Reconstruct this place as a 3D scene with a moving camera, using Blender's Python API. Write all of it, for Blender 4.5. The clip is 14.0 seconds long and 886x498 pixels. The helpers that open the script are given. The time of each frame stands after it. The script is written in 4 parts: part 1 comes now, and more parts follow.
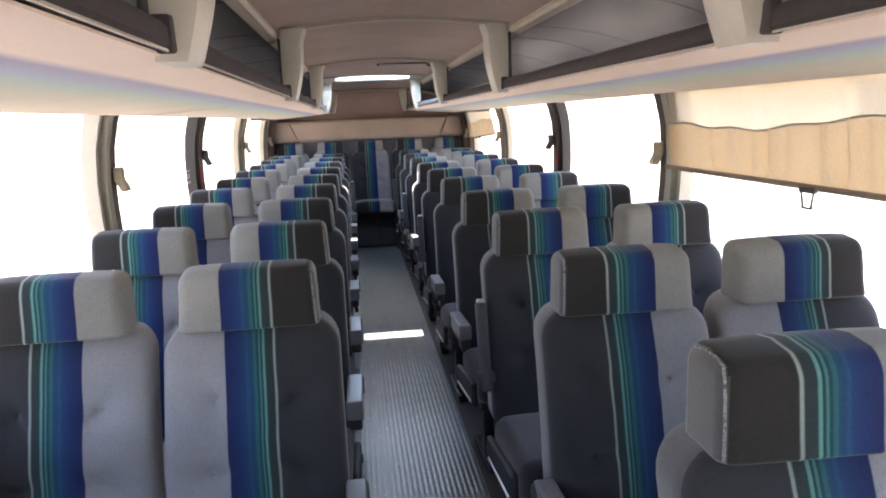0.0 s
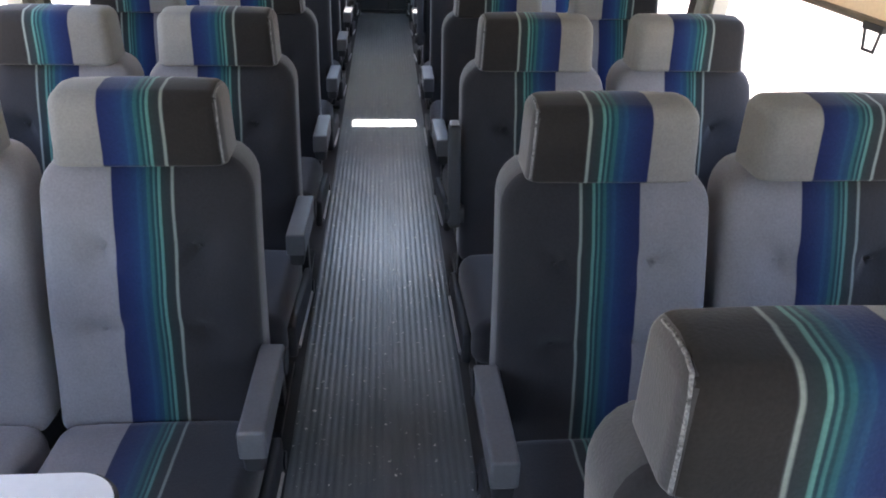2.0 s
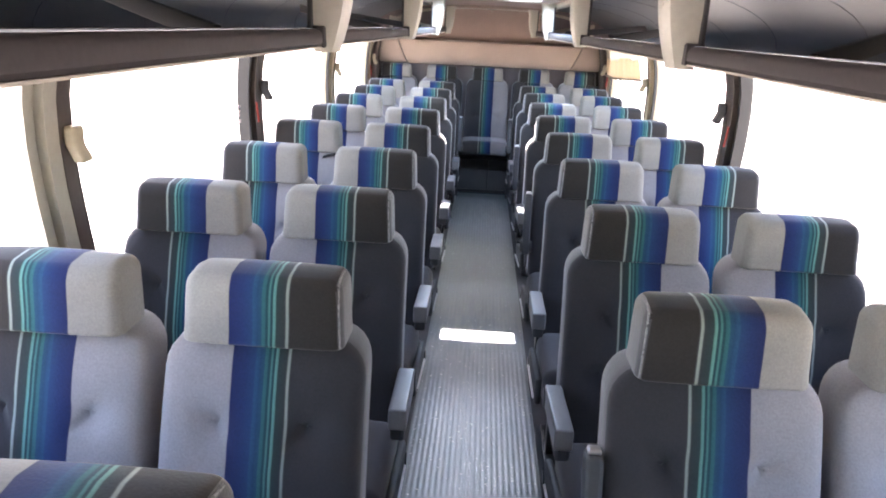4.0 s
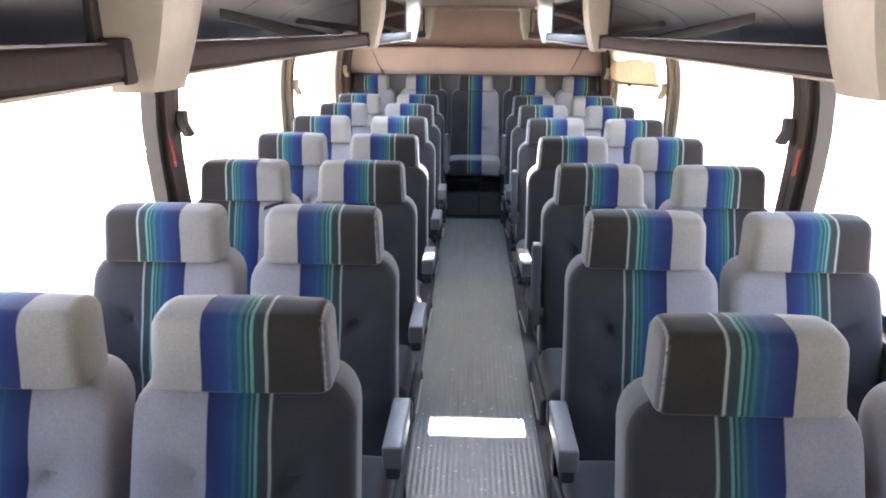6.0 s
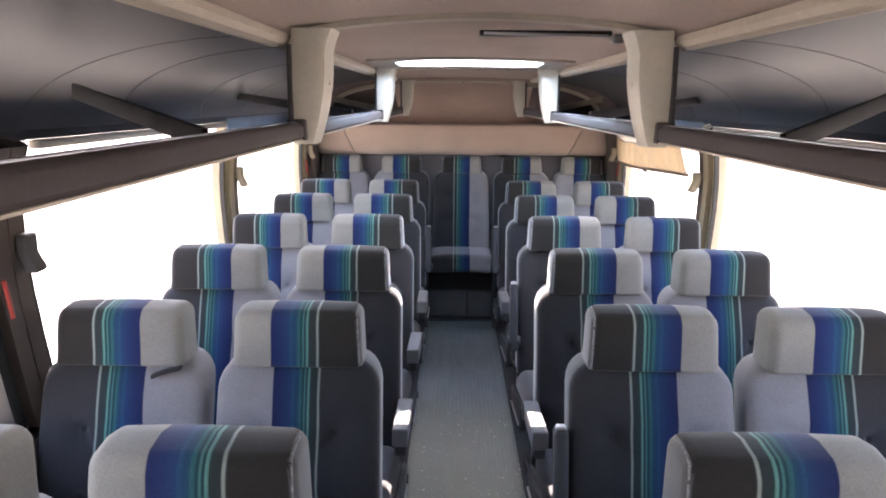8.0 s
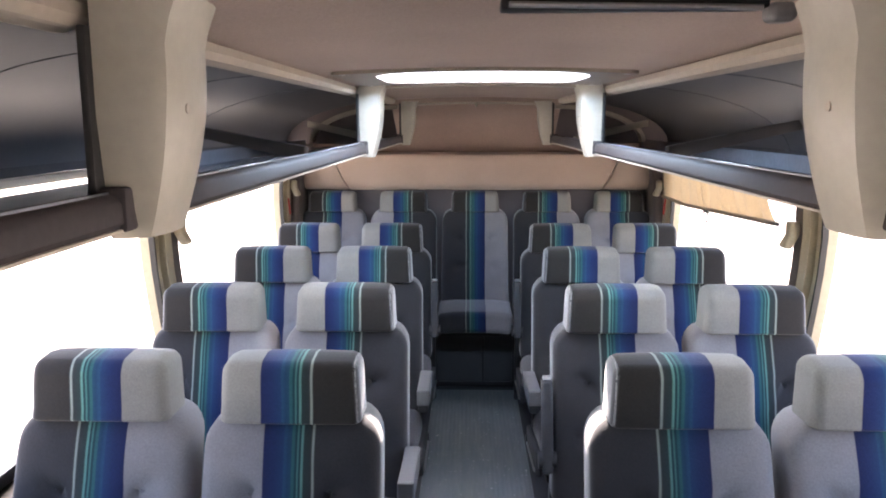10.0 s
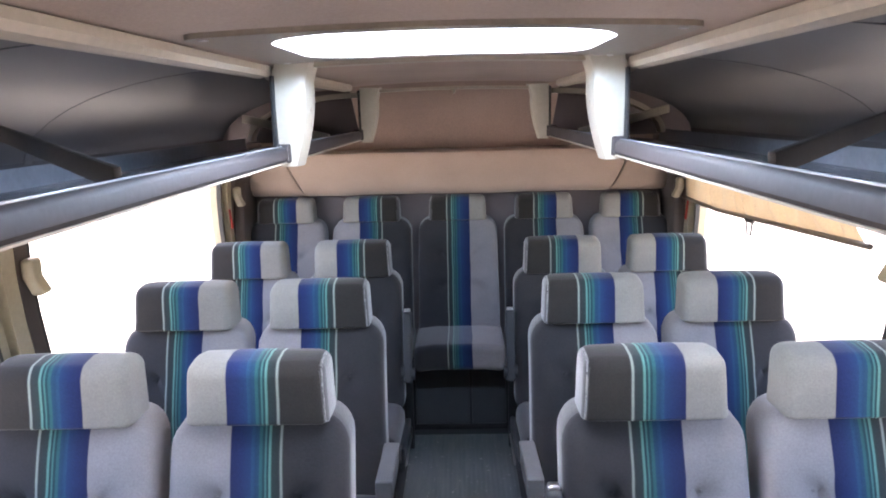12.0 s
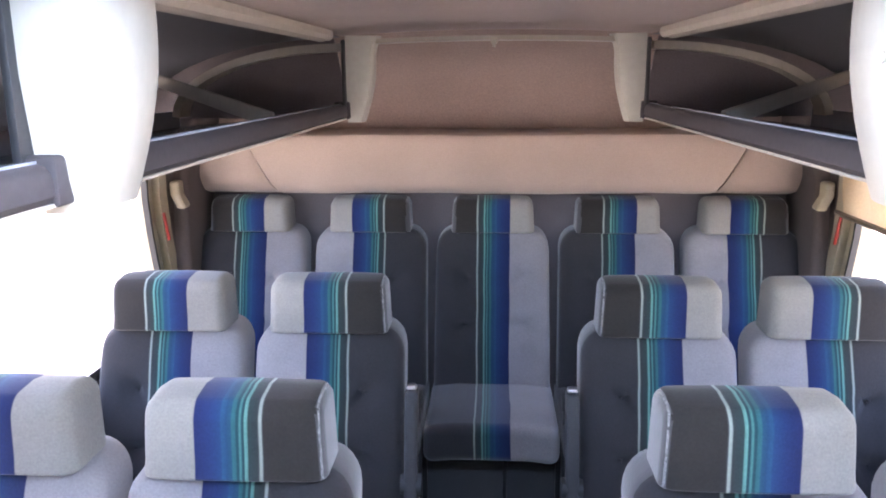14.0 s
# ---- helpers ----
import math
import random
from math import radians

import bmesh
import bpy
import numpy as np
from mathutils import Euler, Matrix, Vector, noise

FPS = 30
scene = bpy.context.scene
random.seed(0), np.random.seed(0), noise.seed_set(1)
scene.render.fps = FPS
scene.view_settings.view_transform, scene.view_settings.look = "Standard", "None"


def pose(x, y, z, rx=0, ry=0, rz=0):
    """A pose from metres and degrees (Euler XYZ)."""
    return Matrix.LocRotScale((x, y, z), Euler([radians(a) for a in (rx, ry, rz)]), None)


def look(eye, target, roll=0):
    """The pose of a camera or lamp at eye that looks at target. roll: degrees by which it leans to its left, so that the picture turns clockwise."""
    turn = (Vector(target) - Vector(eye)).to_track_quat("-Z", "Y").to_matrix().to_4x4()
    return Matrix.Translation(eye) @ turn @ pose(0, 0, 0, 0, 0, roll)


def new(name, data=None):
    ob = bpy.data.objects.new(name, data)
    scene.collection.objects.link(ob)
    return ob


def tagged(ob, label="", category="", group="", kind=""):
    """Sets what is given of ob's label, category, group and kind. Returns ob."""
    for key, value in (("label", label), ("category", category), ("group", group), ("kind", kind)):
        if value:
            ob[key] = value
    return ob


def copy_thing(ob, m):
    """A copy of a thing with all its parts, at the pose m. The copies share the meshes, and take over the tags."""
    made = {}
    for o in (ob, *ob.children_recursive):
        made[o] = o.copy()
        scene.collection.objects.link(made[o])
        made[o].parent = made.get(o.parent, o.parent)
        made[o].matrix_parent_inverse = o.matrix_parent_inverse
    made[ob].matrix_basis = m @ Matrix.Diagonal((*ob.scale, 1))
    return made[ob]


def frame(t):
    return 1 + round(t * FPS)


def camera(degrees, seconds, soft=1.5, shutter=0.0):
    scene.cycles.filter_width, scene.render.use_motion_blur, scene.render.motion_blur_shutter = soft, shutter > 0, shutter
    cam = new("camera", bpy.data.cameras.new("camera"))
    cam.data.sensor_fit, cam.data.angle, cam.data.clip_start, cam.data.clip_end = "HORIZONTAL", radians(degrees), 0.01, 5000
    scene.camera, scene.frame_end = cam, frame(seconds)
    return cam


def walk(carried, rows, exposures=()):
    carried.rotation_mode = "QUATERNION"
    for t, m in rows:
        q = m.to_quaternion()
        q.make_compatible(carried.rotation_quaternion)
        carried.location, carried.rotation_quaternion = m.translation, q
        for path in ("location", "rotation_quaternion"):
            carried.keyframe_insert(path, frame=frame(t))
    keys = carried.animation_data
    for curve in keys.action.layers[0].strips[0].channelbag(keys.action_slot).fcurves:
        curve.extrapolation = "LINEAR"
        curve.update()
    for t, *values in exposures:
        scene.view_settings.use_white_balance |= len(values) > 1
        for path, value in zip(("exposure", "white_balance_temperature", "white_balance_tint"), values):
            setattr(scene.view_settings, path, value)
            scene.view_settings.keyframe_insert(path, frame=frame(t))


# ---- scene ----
cam = camera(60.0, 14.0, soft=1.9)
EXPOSURE = [(0.0, 3.42, 6950, 19), (2.0, 3.36, 6750, 18), (2.5, 3.28, 6750, 18), (3.5, 4.32, 6800, 20), (6.5, 4.17, 7050, 22), (7.5, 3.84, 7050, 23),
            (9.0, 3.72, 7100, 22), (11.5, 3.78, 6950, 21), (12.5, 4.02, 6700, 25), (13.5, 4.40, 6150, 31), (14.0, 4.26, 6550, 26)]
PATH = [
    (0, (-0.182, 0.825, 1.468), (0.031, 2.785, 1.13), -2.4),
    (0.5, (-0.21, 0.901, 1.473), (0.173, 2.826, 1.089), -0.4),
    (1, (-0.197, 0.951, 1.485), (0.209, 2.853, 1.021), 0.6),
    (1.5, (-0.057, 1.065, 1.491), (0.273, 2.94, 0.878), 3.2),
    (2, (0.025, 1.228, 1.54), (0.167, 3.0, 0.624), 1.5),
    (2.5, (-0.004, 1.405, 1.565), (0.037, 3.176, 0.637), 1.0),
    (3, (-0.047, 1.619, 1.617), (-0.082, 3.474, 0.871), 2.9),
    (3.5, (-0.039, 1.824, 1.63), (-0.11, 3.74, 1.061), 3.0),
    (6, (-0.044, 3.031, 1.626), (-0.108, 4.953, 1.077), 0.5),
    (6.5, (-0.054, 3.235, 1.658), (-0.082, 5.152, 1.087), -2.2),
    (7, (-0.074, 3.498, 1.666), (-0.136, 5.450, 1.235), 0.5),
    (7.5, (-0.063, 3.776, 1.665), (-0.136, 5.726, 1.223), -0.3),
    (8, (-0.062, 4.049, 1.661), (-0.087, 6.012, 1.281), 0.5),
    (8.5, (-0.048, 4.264, 1.675), (-0.120, 6.221, 1.270), -2.7),
    (9, (-0.051, 4.515, 1.676), (-0.143, 6.475, 1.291), -0.6),
    (11.5, (0.011, 5.700, 1.697), (-0.037, 7.679, 1.413), -0.4),
    (12, (0.028, 5.895, 1.689), (-0.025, 7.863, 1.334), -1.4),
    (12.5, (0.033, 6.208, 1.689), (0.059, 8.170, 1.302), -1.2),
    (13, (0.032, 6.484, 1.682), (-0.026, 8.440, 1.270), -3.2),
    (13.5, (0.026, 6.838, 1.682), (-0.040, 8.801, 1.306), -0.5),
    (14, (0.000, 7.152, 1.686), (-0.129, 9.098, 1.245), -0.4),
]
walk(cam, [(t, look(e, g, r)) for t, e, g, r in PATH], EXPOSURE)

# world: bright day, sun high behind the rear of the coach
world = bpy.data.worlds.new("day")
scene.world = world
world.use_nodes = True
wn = world.node_tree.nodes
sky = wn.new("ShaderNodeTexSky")
sky.sky_type, sky.sun_disc = "NISHITA", False
sky.sun_elevation, sky.sun_rotation = radians(49), radians(-6)
sky.air_density, sky.dust_density = 1.0, 2.5
wn["Background"].inputs["Strength"].default_value = 0.15
world.node_tree.links.new(sky.outputs["Color"], wn["Background"].inputs["Color"])
sun_data = bpy.data.lights.new("sun", "SUN")
sun_data.energy, sun_data.angle, sun_data.color = 4.5, radians(0.5), (1.0, 0.95, 0.88)
sun = new("sun", sun_data)
sun.matrix_world = look((-0.1, 6.75, 7.6), (0, 0, 0))

# skylight entering under the raised lid of the roof hatch and through it


def hatch_light(size, size_y, watts, place):
    data = bpy.data.lights.new("hatch_skylight", "AREA")
    data.shape, data.size, data.size_y = "RECTANGLE", size, size_y
    data.energy, data.color = watts, (0.46, 0.71, 1.0)
    new("hatch_skylight", data).matrix_world = pose(*place)


hatch_light(0.58, 0.44, 0.35, (0, 7.44, 1.985))
hatch_light(0.58, 0.06, 1.9, (0, 7.775, 1.955, -80, 0, 0))
hatch_light(0.58, 0.06, 1.7, (0, 7.165, 1.955, 76, 0, 0))
hatch_light(0.06, 0.46, 0.5, (-0.335, 7.44, 1.955, 0, -74, 0))
hatch_light(0.06, 0.46, 0.5, (0.335, 7.44, 1.955, 0, 74, 0))

# ---- materials ----


def material(name, colour, rough=0.6, metal=0.0, vary=0.12, scale=6.0, fine=90.0, bump=0.15, sheen=0.0, coat=0.0, even=False):
    """A surface with coarse and fine variation and a fine relief."""
    m = bpy.data.materials.new(name)
    m.use_nodes = True
    nt = m.node_tree
    n, link = nt.nodes, nt.links.new
    b = n["Principled BSDF"]
    tc = n.new("ShaderNodeTexCoord")
    a = n.new("ShaderNodeTexNoise")
    a.inputs["Scale"].default_value, a.inputs["Detail"].default_value = scale, 6
    f = n.new("ShaderNodeTexNoise")
    f.inputs["Scale"].default_value, f.inputs["Detail"].default_value = fine, 3
    for t in (a, f):
        link(tc.outputs["Object"], t.inputs["Vector"])
    add = n.new("ShaderNodeMath")
    add.operation = "ADD"
    link(a.outputs["Fac"], add.inputs[0])
    link(f.outputs["Fac"], add.inputs[1])
    r = n.new("ShaderNodeMapRange")
    r.inputs["From Min"].default_value, r.inputs["From Max"].default_value = 0.6, 1.4
    r.inputs["To Min"].default_value, r.inputs["To Max"].default_value = 1 - vary, 1 + vary
    link(add.outputs[0], r.inputs["Value"])
    mul = n.new("ShaderNodeVectorMath")
    mul.operation = "SCALE"
    mul.inputs[0].default_value = colour
    link(r.outputs["Result"], mul.inputs["Scale"])
    link(mul.outputs[0], b.inputs["Base Color"])
    rr = n.new("ShaderNodeMapRange")
    rr.inputs["To Min"].default_value, rr.inputs["To Max"].default_value = max(0.02, rough - 0.08), min(1, rough + 0.1)
    link(a.outputs["Fac"], rr.inputs["Value"])
    if even:
        b.inputs["Roughness"].default_value = rough
    else:
        link(rr.outputs["Result"], b.inputs["Roughness"])
    b.inputs["Metallic"].default_value = metal
    b.inputs["Sheen Weight"].default_value = sheen
    if rough > 0.85:
        b.inputs["Specular IOR Level"].default_value = 0.12
    b.inputs["Coat Weight"].default_value = coat
    bp = n.new("ShaderNodeBump")
    bp.inputs["Strength"].default_value, bp.inputs["Distance"].default_value = bump, 0.002
    link(f.outputs["Fac"], bp.inputs["Height"])
    link(bp.outputs["Normal"], b.inputs["Normal"])
    return m


PLAIN_LIGHT, PLAIN_DARK = (0.222, 0.210, 0.218), (0.0265, 0.0250, 0.0275)
FADED_LIGHT, FADED_DARK = (0.228, 0.217, 0.198), (0.0245, 0.0218, 0.0205)
BAND, BAND_END = 0.3425, 0.652  # where the woven band lies across the cloth, 0 light side to 1 dark side
STRIPES = [  # place across the band and colour, navy to white
    (0.0, (0.0085, 0.014, 0.060)), (0.22, (0.010, 0.022, 0.080)), (0.38, (0.011, 0.035, 0.096)), (0.40, (0.012, 0.052, 0.110)), (0.45, (0.011, 0.046, 0.100)),
    (0.47, (0.010, 0.040, 0.088)), (0.54, (0.011, 0.050, 0.086)), (0.555, (0.018, 0.090, 0.096)), (0.60, (0.016, 0.078, 0.086)), (0.615, (0.010, 0.042, 0.052)), (0.645, (0.010, 0.040, 0.050)), (0.658, (0.040, 0.135, 0.125)), (0.682, (0.038, 0.125, 0.118)), (0.695, (0.010, 0.036, 0.044)), (0.722, (0.011, 0.034, 0.041)),
    (0.735, (0.080, 0.200, 0.172)), (0.77, (0.075, 0.180, 0.155)), (0.785, (0.018, 0.032, 0.032)), (0.930, (0.022, 0.026, 0.028)),
    (0.947, (0.190, 0.220, 0.195)), (0.977, (0.190, 0.220, 0.195)), (0.992, (0.026, 0.0255, 0.028)),
]


def striped_cloth(name, side, light, dark, fade=1.0, sheen=0.28):
    """Velour with a woven stripe; side +1: the dark field lies at +x."""
    m = material(name, (1, 1, 1), 0.9, 0, 0.17, 7, 210, 0.3, sheen)
    nt = m.node_tree
    n, link = nt.nodes, nt.links.new
    tc = n.new("ShaderNodeTexCoord")
    sep = n.new("ShaderNodeSeparateXYZ")
    link(tc.outputs["Object"], sep.inputs[0])
    wob = n.new("ShaderNodeTexNoise")
    wob.inputs["Scale"].default_value = 5
    link(tc.outputs["Object"], wob.inputs["Vector"])
    w = n.new("ShaderNodeMath")
    w.operation = "MULTIPLY_ADD"
    w.inputs[1].default_value, w.inputs[2].default_value = 0.012, -0.006
    link(wob.outputs["Fac"], w.inputs[0])
    s = n.new("ShaderNodeMath")
    s.operation = "ADD"
    link(sep.outputs["X"], s.inputs[0])
    link(w.outputs[0], s.inputs[1])
    r = n.new("ShaderNodeMapRange")
    r.inputs["From Min"].default_value, r.inputs["From Max"].default_value = -0.2 * side, 0.2 * side
    link(s.outputs[0], r.inputs["Value"])
    ramp = n.new("ShaderNodeValToRGB")
    e = ramp.color_ramp.elements
    e[0].position, e[0].color = BAND - 0.004, (*light, 1)
    e[1].position, e[1].color = BAND_END + 0.004, (*dark, 1)
    for p, c in STRIPES:
        e.new(BAND + p * (BAND_END - BAND)).color = tuple(v * fade + 0.004 * (fade - 1) for v in c) + (1,)
    link(r.outputs["Result"], ramp.inputs["Fac"])
    scale = next(k for k in n if k.type == "VECT_MATH")
    link(ramp.outputs["Color"], scale.inputs[0])
    return m


def glass(name, gloss, tint=(1, 1, 1)):
    m = bpy.data.materials.new(name)
    m.use_nodes = True
    nt = m.node_tree
    n, link = nt.nodes, nt.links.new
    n.remove(n["Principled BSDF"])
    t, g, mix = n.new("ShaderNodeBsdfTransparent"), n.new("ShaderNodeBsdfGlossy"), n.new("ShaderNodeMixShader")
    t.inputs["Color"].default_value = (*tint, 1)
    g.inputs["Roughness"].default_value = 0.02
    mix.inputs["Fac"].default_value = gloss
    link(t.outputs[0], mix.inputs[1])
    link(g.outputs[0], mix.inputs[2])
    link(mix.outputs[0], n["Material Output"].inputs["Surface"])
    return m


def translucent(name, colour, share):
    """Thin cloth or plastic that lets part of the light through."""
    m = material(name, colour, 0.7, 0, 0.1, 4, 120, 0.1)
    nt = m.node_tree
    n, link = nt.nodes, nt.links.new
    b = n["Principled BSDF"]
    t, mix = n.new("ShaderNodeBsdfTranslucent"), n.new("ShaderNodeMixShader")
    link(next(k for k in n if k.type == "VECT_MATH").outputs[0], t.inputs["Color"])
    mix.inputs["Fac"].default_value = share
    link(b.outputs[0], mix.inputs[1])
    link(t.outputs[0], mix.inputs[2])
    link(mix.outputs[0], n["Material Output"].inputs["Surface"])
    return m


CLOTH_R = striped_cloth("striped velour, dark at right", 1, PLAIN_LIGHT, PLAIN_DARK)
CLOTH_L = striped_cloth("striped velour, dark at left", -1, PLAIN_LIGHT, PLAIN_DARK)
HEAD_R = striped_cloth("faded headrest velour, dark at right", 1, FADED_LIGHT, FADED_DARK, 1.15, 0.14)
HEAD_L = striped_cloth("faded headrest velour, dark at left", -1, FADED_LIGHT, FADED_DARK, 1.15, 0.14)
CHARCOAL = material("charcoal velour", PLAIN_DARK, 0.9, 0, 0.2, 10, 260, 0.3, 0.2)
# charcoal side cloth with the window light painted in as grey
LIT_GUSSET = material("charcoal gusset velour lightened for side light", (0.055, 0.053, 0.055), 0.9, 0, 0.2, 10, 260, 0.3, 0.45)
LIGHT_GREY = material("light grey velour", PLAIN_LIGHT, 0.9, 0, 0.14, 10, 260, 0.3, 0.08)
PIPING = material("black and white piping", (0.20, 0.20, 0.20), 0.9, 0, 0.95, 140, 300, 0.4)
SHELL = material("dark moulded plastic", (0.028, 0.028, 0.03), 0.58, 0, 0.2, 8, 150, 0.15)
ARM = material("grey armrest plastic", (0.14, 0.14, 0.145), 0.36, 0, 0.15, 12, 140, 0.15)
STEEL = material("worn steel", (0.55, 0.55, 0.56), 0.3, 1, 0.15, 20, 120, 0.1)
BLACK_METAL = material("black painted steel", (0.02, 0.02, 0.022), 0.4, 0.3, 0.2, 12, 100, 0.1)
RUBBER = material("black rubber seal", (0.018, 0.018, 0.018), 0.6, 0, 0.2, 15, 120, 0.1)
CREAM = material("cream moulded plastic", (0.37, 0.35, 0.29), 0.42, 0, 0.08, 5, 60, 0.06)
TRIM = material("cream painted trim", (0.40, 0.355, 0.29), 0.5, 0, 0.1, 5, 60, 0.06)
FLANGE = material("dull beige hatch flange", (0.30, 0.25, 0.20), 0.5, 0, 0.15, 8, 80, 0.08)
TAN_PILLAR = material("tan pillar trim", (0.34, 0.29, 0.20), 0.5, 0, 0.12, 6, 80, 0.1)
BROWN_PILLAR = material("dark brown pillar trim", (0.06, 0.045, 0.038), 0.5, 0, 0.2, 6, 80, 0.1)
HEADLINING = material("beige headlining cloth", (0.38, 0.29, 0.24), 0.95, 0, 0.2, 2.2, 200, 0.3, 0.15)
BOLSTER = material("rose beige padded cloth", (0.38, 0.295, 0.245), 0.95, 0, 0.12, 4, 200, 0.3, 0.2)
REAR_CLOTH = material("brown beige wall carpet", (0.26, 0.19, 0.158), 0.95, 0, 0.24, 3, 160, 0.35, 0.2)
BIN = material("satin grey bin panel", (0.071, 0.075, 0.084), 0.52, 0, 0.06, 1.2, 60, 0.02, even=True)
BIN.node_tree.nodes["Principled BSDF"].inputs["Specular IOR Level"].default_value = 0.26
BIN_SHELF = material("smooth grey bin shelf", (0.30, 0.32, 0.36), 0.22, 0.2, 0.12, 5, 60, 0.04)
RAIL = material("grey brown rack rail", (0.046, 0.040, 0.041), 0.66, 0, 0.15, 5, 90, 0.08)
RAIL.node_tree.nodes["Principled BSDF"].inputs["Specular IOR Level"].default_value = 0.25
WALL = material("dark grey wall carpet", (0.06, 0.06, 0.065), 0.95, 0, 0.2, 5, 200, 0.35, 0.15)
REAR_DARK = material("grey brown bulkhead carpet", (0.17, 0.145, 0.145), 0.95, 0, 0.2, 5, 200, 0.35, 0.1)
CORNER = material("dark grey brown corner carpet", (0.085, 0.068, 0.062), 0.95, 0, 0.2, 5, 200, 0.35, 0.1)
SUBFLOOR = material("dark seat bay flooring", (0.05, 0.052, 0.055), 0.7, 0, 0.2, 4, 120, 0.2)
BODY = material("white painted coach body", (0.75, 0.75, 0.74), 0.35, 0, 0.06, 2, 40, 0.03)
SHADE = translucent("yellow cream window blind", (0.58, 0.43, 0.26), 0.19)
SHADE_TOP = translucent("pale upper blind gauze", (0.50, 0.43, 0.32), 0.35)
gauze = SHADE_TOP.node_tree
see, weave = gauze.nodes.new("ShaderNodeBsdfTransparent"), gauze.nodes.new("ShaderNodeMixShader")
see.inputs["Color"].default_value = (0.95, 0.86, 0.68, 1)
weave.inputs["Fac"].default_value = 0.06
gauze.links.new(gauze.nodes["Material Output"].inputs["Surface"].links[0].from_socket, weave.inputs[1])
gauze.links.new(see.outputs[0], weave.inputs[2])
gauze.links.new(weave.outputs[0], gauze.nodes["Material Output"].inputs["Surface"])
SKYLIGHT = translucent("milky roof hatch plastic", (0.93, 0.95, 0.96), 0.92)
BAR = material("grey brown blind bar", (0.20, 0.16, 0.12), 0.5, 0, 0.15, 8, 90, 0.1)
PANE = glass("window glass", 0.05)
LAMINATE = material("white laminate", (0.72, 0.73, 0.74), 0.35, 0, 0.04, 6, 80, 0.03)
RED = material("red safety plastic", (0.30, 0.03, 0.02), 0.4, 0, 0.1, 10, 80, 0.05)
STICKER = material("pale pink sticker", (0.55, 0.42, 0.42), 0.6, 0, 0.05, 10, 60, 0.02)
STONE = material("worn yard concrete", (0.31, 0.292, 0.26), 0.9, 0, 0.2, 0.4, 8, 0.2)
FAR_WALL = material("pale far plaster", (0.20, 0.18, 0.16), 0.9, 0, 0.15, 0.5, 6, 0.1)
FAR_ROOF = material("far roof sheet", (0.30, 0.27, 0.25), 0.7, 0, 0.2, 0.8, 6, 0.1)
DARK_GLASS = material("far dark window", (0.05, 0.055, 0.06), 0.2, 0, 0.1, 1, 9, 0.02)


def ribbed_rubber():
    """Grey-blue ribbed matting, scuffed pale, with light painted on one stretch."""
    m = material("ribbed grey rubber matting", (0.17, 0.18, 0.19), 0.35, 0, 0.10, 2.0, 140, 0.1, even=True)
    nt = m.node_tree
    n, link = nt.nodes, nt.links.new
    tc = n.new("ShaderNodeTexCoord")
    mp = n.new("ShaderNodeMapping")
    mp.inputs["Scale"].default_value = (9, 0.9, 9)
    link(tc.outputs["Object"], mp.inputs["Vector"])
    a = n.new("ShaderNodeTexNoise")
    a.inputs["Scale"].default_value, a.inputs["Detail"].default_value, a.inputs["Roughness"].default_value = 3, 8, 0.7
    link(mp.outputs[0], a.inputs["Vector"])
    r = n.new("ShaderNodeValToRGB")
    r.color_ramp.elements[0].position, r.color_ramp.elements[0].color = 0.35, (0.125, 0.147, 0.16, 1)
    r.color_ramp.elements[1].position, r.color_ramp.elements[1].color = 0.8, (0.22, 0.245, 0.245, 1)
    link(a.outputs["Fac"], r.inputs["Fac"])
    grit = n.new("ShaderNodeTexNoise")
    grit.inputs["Scale"].default_value, grit.inputs["Detail"].default_value = 60, 2
    link(tc.outputs["Object"], grit.inputs["Vector"])
    spot = n.new("ShaderNodeMapRange")
    spot.inputs["From Min"].default_value, spot.inputs["From Max"].default_value = 0.68, 0.74
    link(grit.outputs["Fac"], spot.inputs["Value"])
    pale = n.new("ShaderNodeMix")
    pale.data_type = "RGBA"
    pale.inputs["B"].default_value = (0.85, 0.85, 0.80, 1)
    link(spot.outputs["Result"], pale.inputs["Factor"])
    # light falling on a stretch of the aisle, painted in as dull olive grey
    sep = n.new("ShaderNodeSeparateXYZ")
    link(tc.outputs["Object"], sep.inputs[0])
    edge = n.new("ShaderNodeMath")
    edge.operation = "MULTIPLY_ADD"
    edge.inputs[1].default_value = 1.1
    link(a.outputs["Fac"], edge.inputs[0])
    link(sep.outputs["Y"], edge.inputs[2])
    # worn is the mask along y for this painted light
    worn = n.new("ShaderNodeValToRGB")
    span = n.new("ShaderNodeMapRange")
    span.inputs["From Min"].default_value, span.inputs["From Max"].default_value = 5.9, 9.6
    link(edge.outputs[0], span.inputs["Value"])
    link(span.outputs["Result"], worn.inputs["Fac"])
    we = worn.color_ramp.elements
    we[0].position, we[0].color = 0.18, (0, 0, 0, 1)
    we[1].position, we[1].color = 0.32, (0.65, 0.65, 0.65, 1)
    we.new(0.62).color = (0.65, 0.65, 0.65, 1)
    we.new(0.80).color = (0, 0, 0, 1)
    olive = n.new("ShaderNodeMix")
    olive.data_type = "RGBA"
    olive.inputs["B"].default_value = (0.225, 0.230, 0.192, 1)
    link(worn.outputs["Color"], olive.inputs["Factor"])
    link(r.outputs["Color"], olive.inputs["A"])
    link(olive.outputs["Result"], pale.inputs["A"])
    link(pale.outputs["Result"], next(k for k in n if k.type == "VECT_MATH").inputs[0])
    return m


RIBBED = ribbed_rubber()


